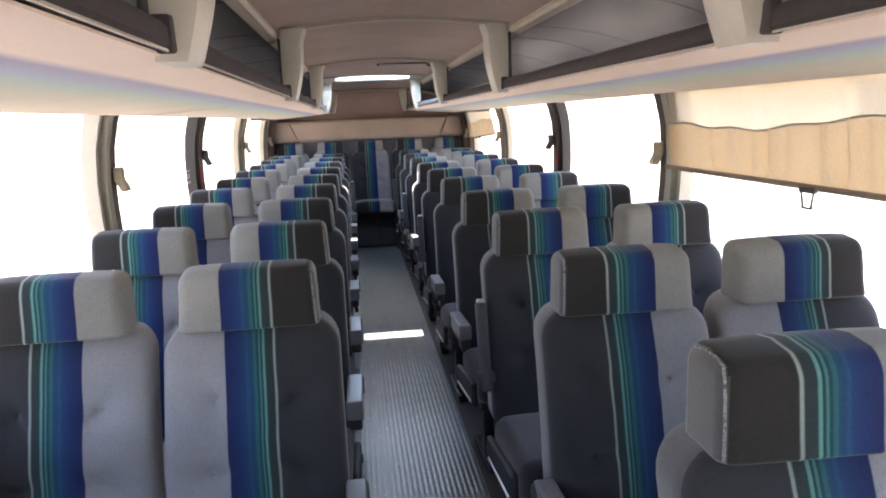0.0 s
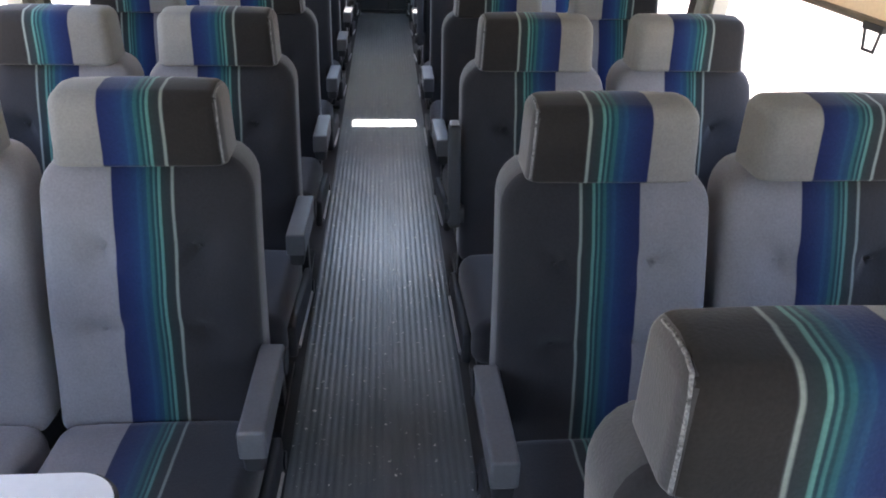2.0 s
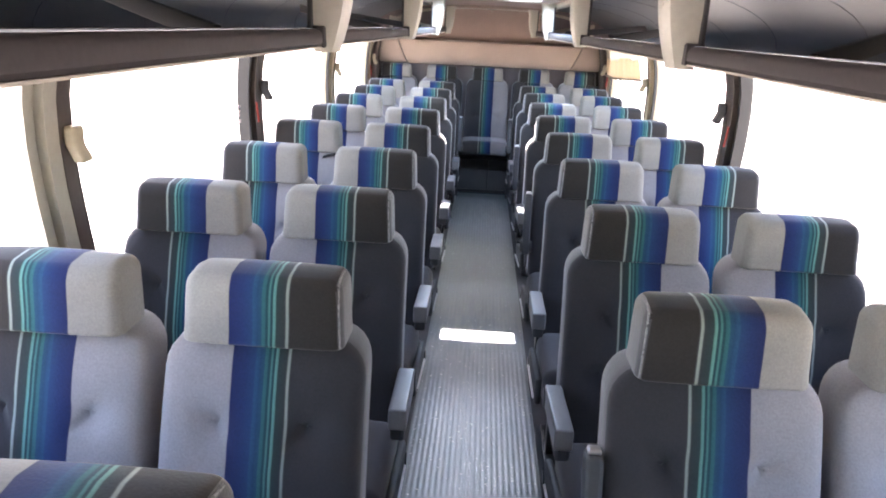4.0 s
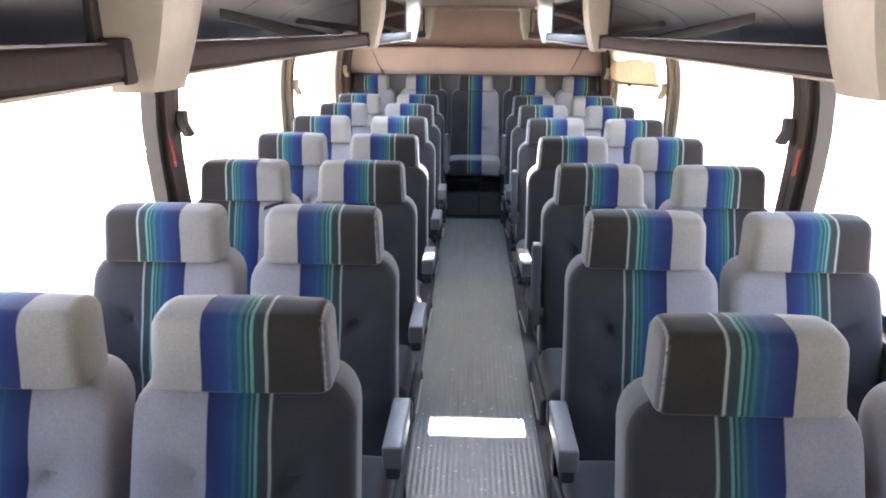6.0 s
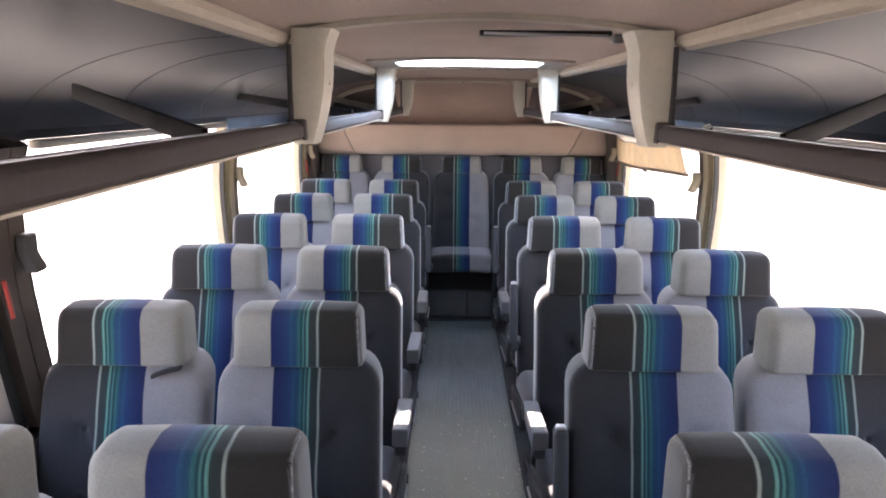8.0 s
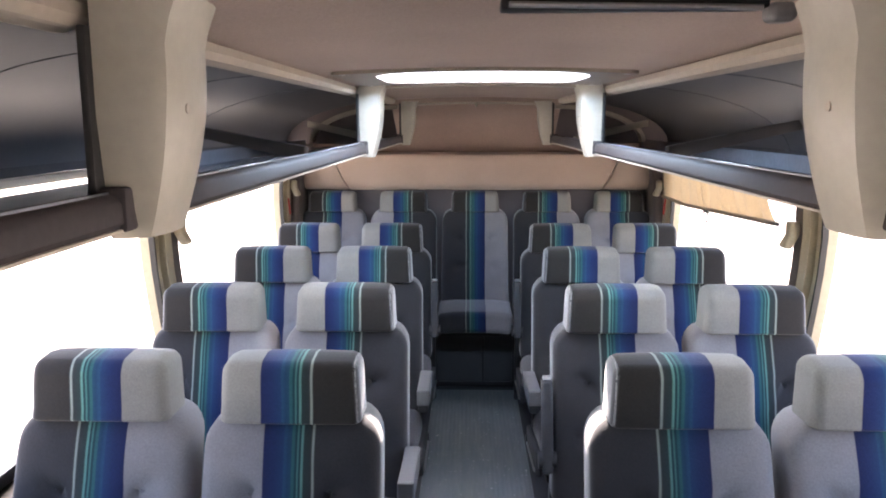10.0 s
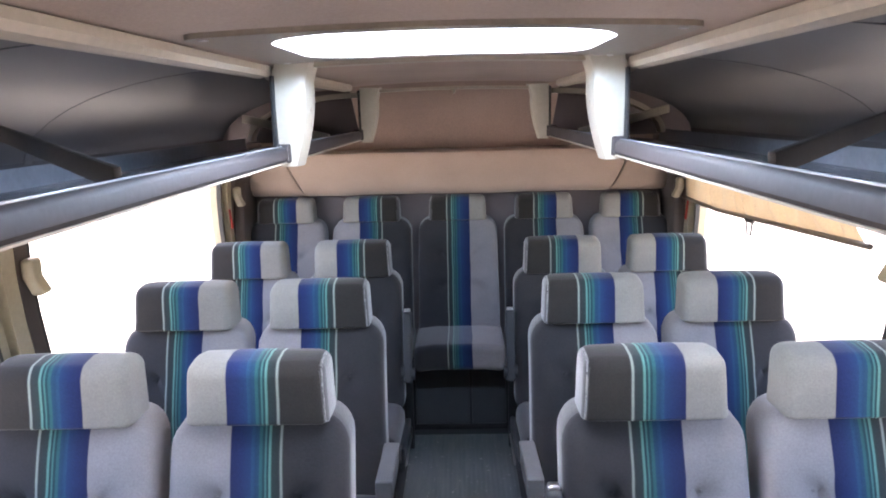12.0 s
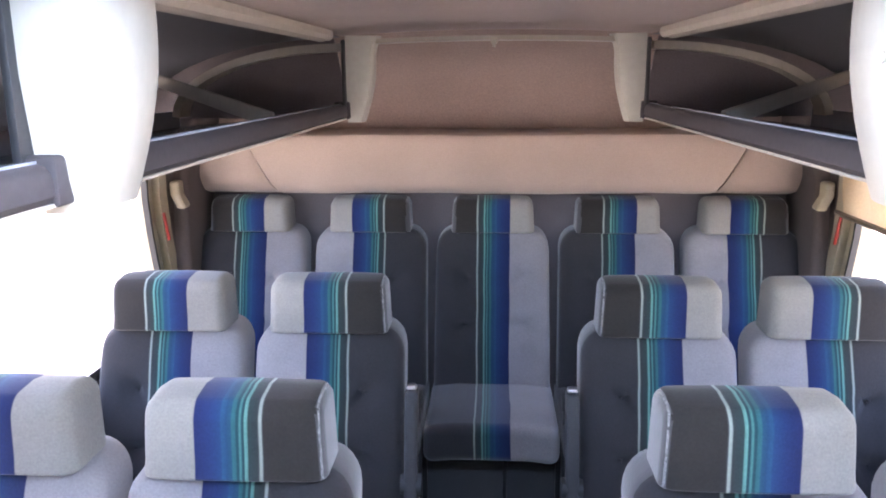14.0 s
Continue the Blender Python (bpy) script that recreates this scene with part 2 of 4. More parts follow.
def banded_underside():
    """Rack lining: rose beige, then a blue and a green woven band towards the window."""
    m = material("banded rack lining", (1, 1, 1), 0.9, 0, 0.08, 4, 200, 0.2, 0.15)
    nt = m.node_tree
    n, link = nt.nodes, nt.links.new
    tc, sep, ab, ramp = (n.new("ShaderNode" + k) for k in ("TexCoord", "SeparateXYZ", "Math", "ValToRGB"))
    ab.operation = "ABSOLUTE"
    link(tc.outputs["Object"], sep.inputs[0])
    link(sep.outputs["X"], ab.inputs[0])
    link(ab.outputs[0], ramp.inputs["Fac"])
    e = ramp.color_ramp.elements
    e[0].position, e[0].color = 0.0, (0.60, 0.475, 0.385, 1)
    e[1].position, e[1].color = 0.535, (0.60, 0.475, 0.385, 1)
    for p, c in ((0.56, (0.20, 0.19, 0.30)), (0.61, (0.20, 0.26, 0.36)), (0.66, (0.24, 0.33, 0.28)), (0.75, (0.36, 0.34, 0.25)), (0.9, (0.42, 0.37, 0.28))):
        e.new(p).color = (*c, 1)
    link(ramp.outputs["Color"], next(k for k in n if k.type == "VECT_MATH").inputs[0])
    return m


LINING = banded_underside()

# ---- mesh helpers ----


def finish(name, bm, mat, smooth=True):
    bmesh.ops.recalc_face_normals(bm, faces=bm.faces)
    me = bpy.data.meshes.new(name)
    bm.to_mesh(me)
    bm.free()
    me.materials.append(mat)
    if smooth:
        me.shade_smooth()
        me.set_sharp_from_angle(angle=radians(38))
    return me


def part(name, bm, mat, parent, label="", smooth=True):
    ob = new(name, finish(name, bm, mat, smooth))
    ob.parent = parent
    return tagged(ob, label)


def thing(name, label, category, place=(0, 0, 0), group="", kind=""):
    ob = new(name)
    ob.empty_display_size = 0.1
    ob.matrix_basis = pose(*place)
    return tagged(ob, label, category, group, kind)


def box(bm, x0, x1, y0, y1, z0, z1, r=0.0, seg=2):
    m = Matrix.LocRotScale(((x0 + x1) / 2, (y0 + y1) / 2, (z0 + z1) / 2), None, (x1 - x0, y1 - y0, z1 - z0))
    made = bmesh.ops.create_cube(bm, size=1, matrix=m)["verts"]
    if r:
        edges = list({e for v in made for e in v.link_edges})
        bmesh.ops.bevel(bm, geom=edges, offset=r, segments=seg, profile=0.5, affect="EDGES")
    return bm


def rod(bm, a, b, r, n=10):
    a, b = Vector(a), Vector(b)
    turn = (b - a).to_track_quat("Z", "Y").to_matrix().to_4x4()
    bmesh.ops.create_cone(bm, cap_ends=True, segments=n, radius1=r, radius2=r, depth=(b - a).length,
                          matrix=Matrix.Translation((a + b) / 2) @ turn)
    return bm


def tube(bm, line, r, n=6):
    """One continuous round cord along a line of points."""
    line = [Vector(p) for p in line]
    rings = []
    for i, p in enumerate(line):
        way = (line[min(i + 1, len(line) - 1)] - line[max(i - 1, 0)]).normalized()
        u = way.orthogonal().normalized() if not rings else (last - way * last.dot(way)).normalized()
        last, v = u, way.cross(u)
        rings.append([bm.verts.new(p + (u * math.cos(a) + v * math.sin(a)) * r) for a in (2 * math.pi * k / n for k in range(n))])
    for a, b in zip(rings, rings[1:]):
        for k in range(n):
            bm.faces.new((a[k], a[(k + 1) % n], b[(k + 1) % n], b[k]))
    bm.faces.new(rings[0])
    bm.faces.new(rings[-1])
    return bm


def flat_bar(bm, a, b, w, d):
    """A flat bar on edge between two points."""
    a, b = Vector(a), Vector(b)
    turn = (b - a).to_track_quat("Y", "Z").to_matrix().to_4x4()
    return box_at(bm, Matrix.Translation((a + b) / 2) @ turn, d, (b - a).length, w)


def box_at(bm, m, x, y, z):
    made = bmesh.ops.create_cube(bm, size=1, matrix=m @ Matrix.Diagonal((x, y, z, 1)))["verts"]
    edges = list({e for v in made for e in v.link_edges})
    bmesh.ops.bevel(bm, geom=edges, offset=0.003, segments=2, profile=0.5, affect="EDGES")
    return bm


def steps(half, r, inner):
    """Grid lines for one side of a rounded block: dense over the rounded edge."""
    c = half - r
    lines = [half - r * (1 - math.tan(k * math.pi / 16)) for k in range(5)]
    mid = [c * (2 * k / inner - 1) for k in range(1, inner)]
    return sorted([-v for v in lines] + mid + lines)


def block(bm, centre, half, r, inner=(4, 3, 4), shape=None):
    """A soft rounded block; shape(p) may move its points."""
    grids = [steps(h, r, k) for h, k in zip(half, inner)]
    made = {}

    def vert(p):
        key = tuple(round(v, 6) for v in p)
        if key not in made:
            core = Vector([max(-(h - r), min(h - r, v)) for v, h in zip(p, half)])
            way = Vector(p) - core
            q = core + way.normalized() * r if way.length > 1e-9 else Vector(p)
            q = shape(q) if shape else q
            made[key] = bm.verts.new(q + Vector(centre))
        return made[key]

    for axis in range(3):
        u, v = [k for k in range(3) if k != axis]
        for side in (-1, 1):
            for i in range(len(grids[u]) - 1):
                for j in range(len(grids[v]) - 1):
                    ring = []
                    for di, dj in ((0, 0), (1, 0), (1, 1), (0, 1)):
                        p = [0.0, 0.0, 0.0]
                        p[axis], p[u], p[v] = side * half[axis], grids[u][i + di], grids[v][j + dj]
                        ring.append(vert(p))
                    if len(set(ring)) == 4:
                        bm.faces.new(ring)
    return bm


def extrude_profile(bm, pts, y0, y1, cuts=1, closed=False, lean=0.0):
    """A profile in x, z drawn out along y."""
    rows = []
    for k in range(cuts + 1):
        y = y0 + (y1 - y0) * k / cuts
        rows.append([bm.verts.new((x, y - lean * (z - 1.1), z)) for x, z in pts])
    n = len(pts)
    for a, b in zip(rows, rows[1:]):
        for i in range(n if closed else n - 1):
            j = (i + 1) % n
            bm.faces.new((a[i], a[j], b[j], b[i]))
    if closed:
        bm.faces.new(rows[0])
        bm.faces.new(rows[-1][::-1])
    return bm


def thick(bm, pts, d):
    """Doubles an open profile at a small distance, as a closed outline."""
    out = []
    for i, (x, z) in enumerate(pts):
        a, b = pts[max(i - 1, 0)], pts[min(i + 1, len(pts) - 1)]
        t = Vector((b[0] - a[0], b[1] - a[1])).normalized()
        out.append((x - t.y * d, z + t.x * d))
    return pts + out[::-1]


# ---- the coach's shell ----
Y0, Y1 = -1.6, 10.22
WALL_LINE = [(1.215, 0.79), (1.215, 1.0), (1.212, 1.15), (1.203, 1.28), (1.185, 1.40), (1.155, 1.50), (1.135, 1.545)]
PILLARS = (0.30, 2.18, 4.09, 5.95, 7.86, 9.84)
POSTS = (0.10, 1.97, 3.94, 5.94, 7.93, 9.40)


def wall_x(z):
    for (xa, za), (xb, zb) in zip(WALL_LINE, WALL_LINE[1:]):
        if z <= zb:
            return xa + (xb - xa) * max(0, z - za) / (zb - za)
    return WALL_LINE[-1][0]


bm = bmesh.new()
box(bm, -1.24, 1.24, Y0, Y1, -0.12, -0.004)
tagged(new("floor", finish("floor", bm, SUBFLOOR, False)), "dark worn flooring under the seat bays", "floor", kind="structure")

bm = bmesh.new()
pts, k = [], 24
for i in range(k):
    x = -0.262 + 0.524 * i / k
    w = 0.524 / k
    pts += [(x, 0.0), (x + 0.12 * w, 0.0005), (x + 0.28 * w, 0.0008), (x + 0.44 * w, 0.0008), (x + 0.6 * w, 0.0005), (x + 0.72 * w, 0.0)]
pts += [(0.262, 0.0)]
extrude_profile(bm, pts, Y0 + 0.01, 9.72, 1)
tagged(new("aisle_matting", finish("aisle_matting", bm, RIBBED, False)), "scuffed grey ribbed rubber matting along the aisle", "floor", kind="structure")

for side, nm in ((-1, "left"), (1, "right")):
    s = side
    bm = bmesh.new()
    outline = [(s * 1.235, -0.1), (s * 1.235, 0.79), (s * 1.27, 0.79), (s * 1.27, -0.1)]
    extrude_profile(bm, outline, Y0, Y1, 1, True)
    # above the windows, roof shell over the bins
    extrude_profile(bm, [(s * 1.13, 1.555), (s * 1.135, 1.62), (s * 1.19, 1.62), (s * 1.19, 1.555)], Y0, Y1, 1, True)
    extrude_profile(bm, thick(bm, [(s * x, z) for x, z in WALL_LINE], 0.04 * -s), 9.92, Y1, 1, True)
    extrude_profile(bm, thick(bm, [(s * x, z) for x, z in WALL_LINE], 0.04 * -s), Y0, -1.5, 1, True)
    tagged(new("wall_" + nm, finish("wall_" + nm, bm, WALL)), "dark carpeted coach side wall below and above the windows", "wall", kind="structure")

    # sill with heater louvres
    sill = thing("window_sill", "dark window sill with louvred heater slots", "sill", kind="structure")
    bm = bmesh.new()
    extrude_profile(bm, [(s * 1.14, 0.72), (s * 1.14, 0.765), (s * 1.15, 0.778), (s * 1.234, 0.785), (s * 1.234, 0.72)], Y0, 9.92, 1, True)
    part("ledge", bm, BLACK_METAL, sill)
    for zz in (0.792, 0.806, 0.82):
        bm = bmesh.new()
        box(bm, s * 1.2 - 0.006, s * 1.2 + 0.006, Y0 + 0.1, 9.9, zz - 0.003, zz + 0.003)
        part("slat", bm, STEEL if zz < 0.8 else BLACK_METAL, sill, smooth=False)

    # pillars between the windows
    for i, yp in enumerate(PILLARS):
        mat = TAN_PILLAR if 7 < yp < 9 else BROWN_PILLAR
        colour = "dark brown" if mat is BROWN_PILLAR else "tan"
        pil = thing("window_pillar", colour + " window pillar with black rubber seals and a latch", "pillar", group="window pillars", kind="structure")
        yp += 0.05 if i == 4 and s < 0 else 0.0
        inner = [(s * (x - 0.045), z) for x, z in WALL_LINE]
        near = CREAM if yp < 5 else TAN_PILLAR if yp > 9 else mat
        for ya, yb, cm in ((yp - 0.066, yp - 0.004, near), (yp, yp + 0.06, BROWN_PILLAR)):
            bm = bmesh.new()
            extrude_profile(bm, thick(bm, inner, 0.09 * -s), ya, yb, 1, True, 0.26)
            part("cover", bm, cm, pil)
        for ya, yb, sm in ((yp - 0.115, yp - 0.069, near if i != 3 else RUBBER), (yp + 0.063, yp + 0.115, RUBBER)):
            bm = bmesh.new()
            extrude_profile(bm, thick(bm, [(s * (x - 0.02), z) for x, z in WALL_LINE], 0.05 * -s), ya, yb, 1, True, 0.26)
            part("seal", bm, sm, pil)
        bm = bmesh.new()
        extrude_profile(bm, thick(bm, [(s * (x - 0.03), z) for x, z in WALL_LINE], 0.02 * -s), yp - 0.13, yp - 0.118, 1, True, 0.26)
        part("edge_strip", bm, CREAM if yp < 5 else RUBBER, pil)
        bm = bmesh.new()
        block(bm, (s * (wall_x(1.28) - 0.065), yp - 0.012, 1.275), (0.018, 0.028, 0.05), 0.012, (2, 2, 2), lambda p: p + Vector((s * -0.02 * (p.z < 0), 0, 0)))
        part("latch", bm, SHELL if i == 3 else TAN_PILLAR, pil)
        if i in (3, 5):
            bm = bmesh.new()
            rod(bm, (s * (wall_x(1.2) - 0.05), yp - 0.09, 1.22), (s * (wall_x(1.1) - 0.06), yp - 0.075, 1.12), 0.006)
            part("release_handle", bm, RED, pil, "red emergency release handle")

# windows: one pane to each bay
edges = [Y0 + 0.1] + list(PILLARS)
count = 0
for side, nm in ((-1, "left"), (1, "right")):
    s = side
    for a, b in zip(edges, edges[1:]):
        count += 1
        ya, yb = a + 0.06, b - 0.06
        win = thing("window_%d" % count, "large tinted coach side window in a black rubber frame", "window", kind="structure")
        bm = bmesh.new()
        extrude_profile(bm, [(s * (x + 0.01), z) for x, z in WALL_LINE], ya, yb, 1)
        pane = part("pane", bm, PANE, win)
        pane.visible_shadow = False
        bm = bmesh.new()
        box(bm, s * 1.212 - 0.02, s * 1.212 + 0.02, ya, yb, 0.788, 0.822, 0.006)
        part("bottom_frame", bm, RUBBER, win)
        bm = bmesh.new()
        box(bm, s * 1.136 - 0.016, s * 1.136 + 0.016, ya, yb, 1.53, 1.553, 0.006)
        part("top_frame", bm, TRIM, win)

# ceiling: crowned middle panel with the hatch opening, and the shells of the bins


def crown(x):
    return 1.828 - 0.06 * x * x


def lift(x, y):
    """The headlining is crowned higher ahead of the hatch."""
    return 0.036 * max(0, 1 - 4 * x * x) * max(0, min(1, (7.0 - y) / 1.0))


HX, HY0, HY1 = 0.325, 7.175, 7.765
bm = bmesh.new()
full = [(-0.5 + k / 20, crown(-0.5 + k / 20)) for k in range(21)]
for ya, yb in ((Y0, 6.0), (6.0, 7.0), (7.0, HY0)):
    extrude_profile(bm, full, ya, yb, 1)
for v in bm.verts:
    v.co.z += lift(v.co.x, v.co.y)
bmesh.ops.remove_doubles(bm, verts=bm.verts, dist=1e-5)
extrude_profile(bm, full, HY1, Y1, 1)
for s in (-1, 1):
    extrude_profile(bm, [(s * x, crown(x)) for x in (HX, 0.4, 0.45, 0.5)], HY0, HY1, 1)
    arc = [(s * (0.5 + 0.635 * math.sin(a)), 1.56 + 0.250 * math.cos(a)) for a in (radians(7.5 * k) for k in range(13))]
    extrude_profile(bm, arc, Y0, Y1, 1)
ceil = new("ceiling", finish("ceiling", bm, HEADLINING))
tagged(ceil, "beige cloth headlining between the luggage racks", "ceiling", kind="structure")
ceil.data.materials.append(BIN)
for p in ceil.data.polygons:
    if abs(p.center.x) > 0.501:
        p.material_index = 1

bm = bmesh.new()
for s in (-1, 1):
    arc = [(s * (0.5 + 0.72 * math.sin(a)), 1.60 + 0.30 * math.cos(a)) for a in (radians(15 * k) for k in range(7))]
    extrude_profile(bm, arc, Y0, Y1, 1)
extrude_profile(bm, [(-0.5, 1.90), (0.5, 1.90)], Y0, HY0 - 0.02, 1)
extrude_profile(bm, [(-0.5, 1.90), (0.5, 1.90)], HY1 + 0.02, Y1, 1)
for s in (-1, 1):
    extrude_profile(bm, [(s * 0.37, 1.90), (s * 0.5, 1.90)], HY0 - 0.02, HY1 + 0.02, 1)
tagged(new("roof", finish("roof", bm, BODY)), "white painted outer roof skin of the coach", "roof", kind="structure")

# cross ribs over the aisle
for yp in POSTS:
    bm = bmesh.new()
    extrude_profile(bm, thick(bm, [(x, crown(x) + lift(x, yp) - (0.014 if yp < 9 else 0.046)) for x, _ in full[2:-2]], 0.013), yp - 0.03, yp + 0.03, 1, True)
    tagged(new("ceiling_rib", finish("ceiling_rib", bm, TRIM)), "thin cream cross rib under the headlining", "trim", group="ceiling ribs", kind="structure")

hook = thing("ceiling_hook", "small pale plastic hook under the rearmost ceiling rib", "hook")
part("plate", block(bmesh.new(), (0.0, 9.366, 1.781), (0.010, 0.006, 0.010), 0.003, (1, 1, 1)), TRIM, hook)
part("hook", block(bmesh.new(), (0.0, 9.356, 1.772), (0.005, 0.006, 0.010), 0.003, (1, 1, 1)), CREAM, hook)

# roof hatch: frame with rounded corners, milky lid standing ajar at its rear edge
hatch = thing("roof_hatch", "milky white roof hatch standing slightly ajar in a cream frame", "hatch")


def rounded_ring(bm, hx, hy, r, w, z0, z1, cy, follow=True, square=None):
    """A ring with round corners; square: half sizes of a nearly square outer edge instead."""
    rows = []
    for d in (0.0, w):
        ring = []
        if d and square:
            ox, oy, rc = square
            for cx, cyy, a0 in ((ox - rc, oy - rc, 0), (-ox + rc, oy - rc, 90), (-ox + rc, -oy + rc, 180), (ox - rc, -oy + rc, 270)):
                ring += [(cx + rc * math.cos(radians(a0 + 15 * k)), cy + cyy + rc * math.sin(radians(a0 + 15 * k))) for k in range(7)]
            rows.append(ring)
            continue
        for cx, cyy, a0 in ((hx - r, hy - r, 0), (-hx + r, hy - r, 90), (-hx + r, -hy + r, 180), (hx - r, -hy + r, 270)):
            for k in range(7):
                a = radians(a0 + 15 * k)
                x, y = cx + (r + d) * math.cos(a), cyy + (r + d) * math.sin(a)
                ring.append((x, cy + y))
        rows.append(ring)
    rows = [[(a[0] + (b[0] - a[0]) * k / c, a[1] + (b[1] - a[1]) * k / c) for i, a in enumerate(ring)
             for b, c in ((ring[(i + 1) % len(ring)], 9 if i % 7 == 6 else 1),) for k in range(c)] for ring in rows]
    n = len(rows[0])
    vs = [[[bm.verts.new((x, y, z + (crown(x) - crown(0) if follow else 0))) for x, y in ring] for z in (z0, z1)] for ring in rows]
    for i in range(n):
        j = (i + 1) % n
        bm.faces.new((vs[0][0][i], vs[0][0][j], vs[1][0][j], vs[1][0][i]))
        bm.faces.new((vs[0][1][i], vs[0][1][j], vs[1][1][j], vs[1][1][i]))
        bm.faces.new((vs[0][0][i], vs[0][0][j], vs[0][1][j], vs[0][1][i]))
        bm.faces.new((vs[1][0][i], vs[1][0][j], vs[1][1][j], vs[1][1][i]))
    return bm


bm = rounded_ring(bmesh.new(), 0.311, 0.28, 0.14, 0.08, 1.819, 1.834, 7.47, True, (0.415, 0.335, 0.03))
part("frame", bm, FLANGE, hatch, "dull beige flange")
for hx in (-0.385, 0.385):
    for hy in (7.165, 7.775):
        zc = crown(hx) - 0.007
        part("screw", rod(bmesh.new(), (hx, hy, zc - 0.004), (hx, hy, zc + 0.004), 0.008, 10), STEEL, hatch)
bm = rounded_ring(bmesh.new(), 0.311, 0.28, 0.14, 0.012, 1.834, 1.925, 7.47)
part("collar", bm, BODY, hatch)
bm = bmesh.new()
block(bm, (0, 7.429, 2.0), (0.36, 0.25, 0.012), 0.011, (6, 4, 1), lambda p: p + Vector((0, 0, 0.01 * (1 - (p.x / 0.36) ** 2))))
part("lid", bm, SKYLIGHT, hatch, "milky translucent lid")
for hx in (-0.34, 0.34):
    for hy in (7.20, 7.66):
        part("lid_strut", rod(bmesh.new(), (hx, hy, 1.90), (hx, hy, 1.992), 0.006, 8), STEEL, hatch)

# latch bar on a rib
bar = thing("hatch_latch_bar", "black and steel latch bar screwed under the ceiling rib", "bar")
bm = bmesh.new()
box(bm, 0.0, 0.33, 6.03, 6.075, 1.822, 1.835, 0.003)
part("bar", bm, BLACK_METAL, bar)
bm = bmesh.new()
rod(bm, (0.01, 6.028, 1.827), (0.32, 6.028, 1.821), 0.004)
part("rod", bm, STEEL, bar)
bm = bmesh.new()
block(bm, (0.345, 6.04, 1.816), (0.018, 0.018, 0.012), 0.01, (2, 2, 1))
part("knob", bm, ARM, bar)

# ---- luggage racks ----
for side, nm in ((-1, "left"), (1, "right")):
    s = side
    rack = thing("luggage_rack", "open overhead luggage rack with grey rail and cream posts", "luggage rack", group="luggage racks")
    xl = s * (0.985 - 0.02 * s)
    for xo, ya, yb in ((0.965 - 0.035 * s, Y0 + 0.05, 3.94), (0.925 - 0.04 * s, 3.94, 5.93), (0.995 - 0.025 * s, 5.93, 7.25), (0.985 - 0.02 * s, 7.25, 9.60)):
        bm = bmesh.new()
        extrude_profile(bm, [(s * 0.43, 1.580), (s * 0.65, 1.560), (s * xo, 1.531), (s * xo, 1.527), (s * 0.65, 1.556), (s * 0.43, 1.576)], ya, yb, 1, True)
        shelf = part("shelf", bm, BIN_SHELF, rack, "smooth grey shelf with a bright sheen")
        bm = bmesh.new()
        xo -= 0.005
        extrude_profile(bm, [(s * 0.43, 1.568), (s * 0.6, 1.552), (s * xo, 1.525), (s * xo, 1.521), (s * 0.6, 1.548), (s * 0.43, 1.564)], ya, yb, 1, True)
        part("lining", bm, LINING, rack, "rose beige lining with a blue and green band")
    bm = bmesh.new()
    box(bm, min(xl - s * 0.003, xl), max(xl - s * 0.003, xl), 7.26, 9.58, 1.505, 1.582, 0.001)
    part("back_lip", bm, BIN_SHELF, shelf, smooth=False)
    for ya, yb in zip((Y0 + 0.06,) + POSTS, POSTS):
        bm = bmesh.new()
        a, b = ya + 0.075, yb - 0.075
        if ya < 0:
            a = ya
        extrude_profile(bm, [(s * 0.418, 1.570), (s * 0.412, 1.577), (s * 0.413, 1.597), (s * 0.419, 1.605), (s * 0.427, 1.608), (s * 0.437, 1.608), (s * 0.444, 1.602), (s * 0.444, 1.570)], a, b, 1, True)
        rail = part("front_rail", bm, RAIL, rack)
        bm = bmesh.new()
        box(bm, s * 0.416 - 0.002, s * 0.416 + 0.002, a, b, 1.5665, 1.5698)
        part("edge_bead", bm, TRIM, rail, smooth=False)
        # bead on the rail's top, its pale colour painting the highlight there
        bm = bmesh.new()
        box(bm, s * 0.4315 - 0.005, s * 0.4315 + 0.005, a, b, 1.6065, 1.6105, 0.0008)
        part("top_bead", bm, BIN_SHELF, rail, "pale bead drawn as the rail's top highlight")
        bm = bmesh.new()
        extrude_profile(bm, [(s * x, z - 0.002) for x, z in ((0.45, 1.812), (0.447, 1.797), (0.455, 1.786), (0.462, 1.784), (0.464, 1.79), (0.475, 1.782), (0.488, 1.782), (0.497, 1.79), (0.5, 1.812))], a - 0.02, b + 0.02, 1, True)
        part("top_rail", bm, TRIM, rack, "cream top rail")
        # brace across the bin and a panel seam
        bm = bmesh.new()
        if abs(b - 7.855) > 0.05:
            flat_bar(bm, (s * 0.46, b - 0.58, 1.597), (s * 0.92, b - 0.06, 1.675), 0.034, 0.012)
        else:
            flat_bar(bm, (s * 0.44, 6.93, 1.608), (s * 1.07, 7.68, 1.672), 0.034, 0.012)
        part("brace", bm, SHELL if b < 8.5 else TRIM, rack)
        if b < 8.5:
            for q in (0.3, 0.72):
                bm = bmesh.new()
                arc = [(s * (0.5 + 0.6345 * math.sin(g)), 1.56 + 0.2495 * math.cos(g), a + q * (b - a) - 0.25 * math.cos(g)) for g in (radians(9 * k) for k in range(11))]
                tube(bm, [(x, y, z) for x, z, y in arc], 0.0014)
                part("panel_seam", bm, BIN, rack)
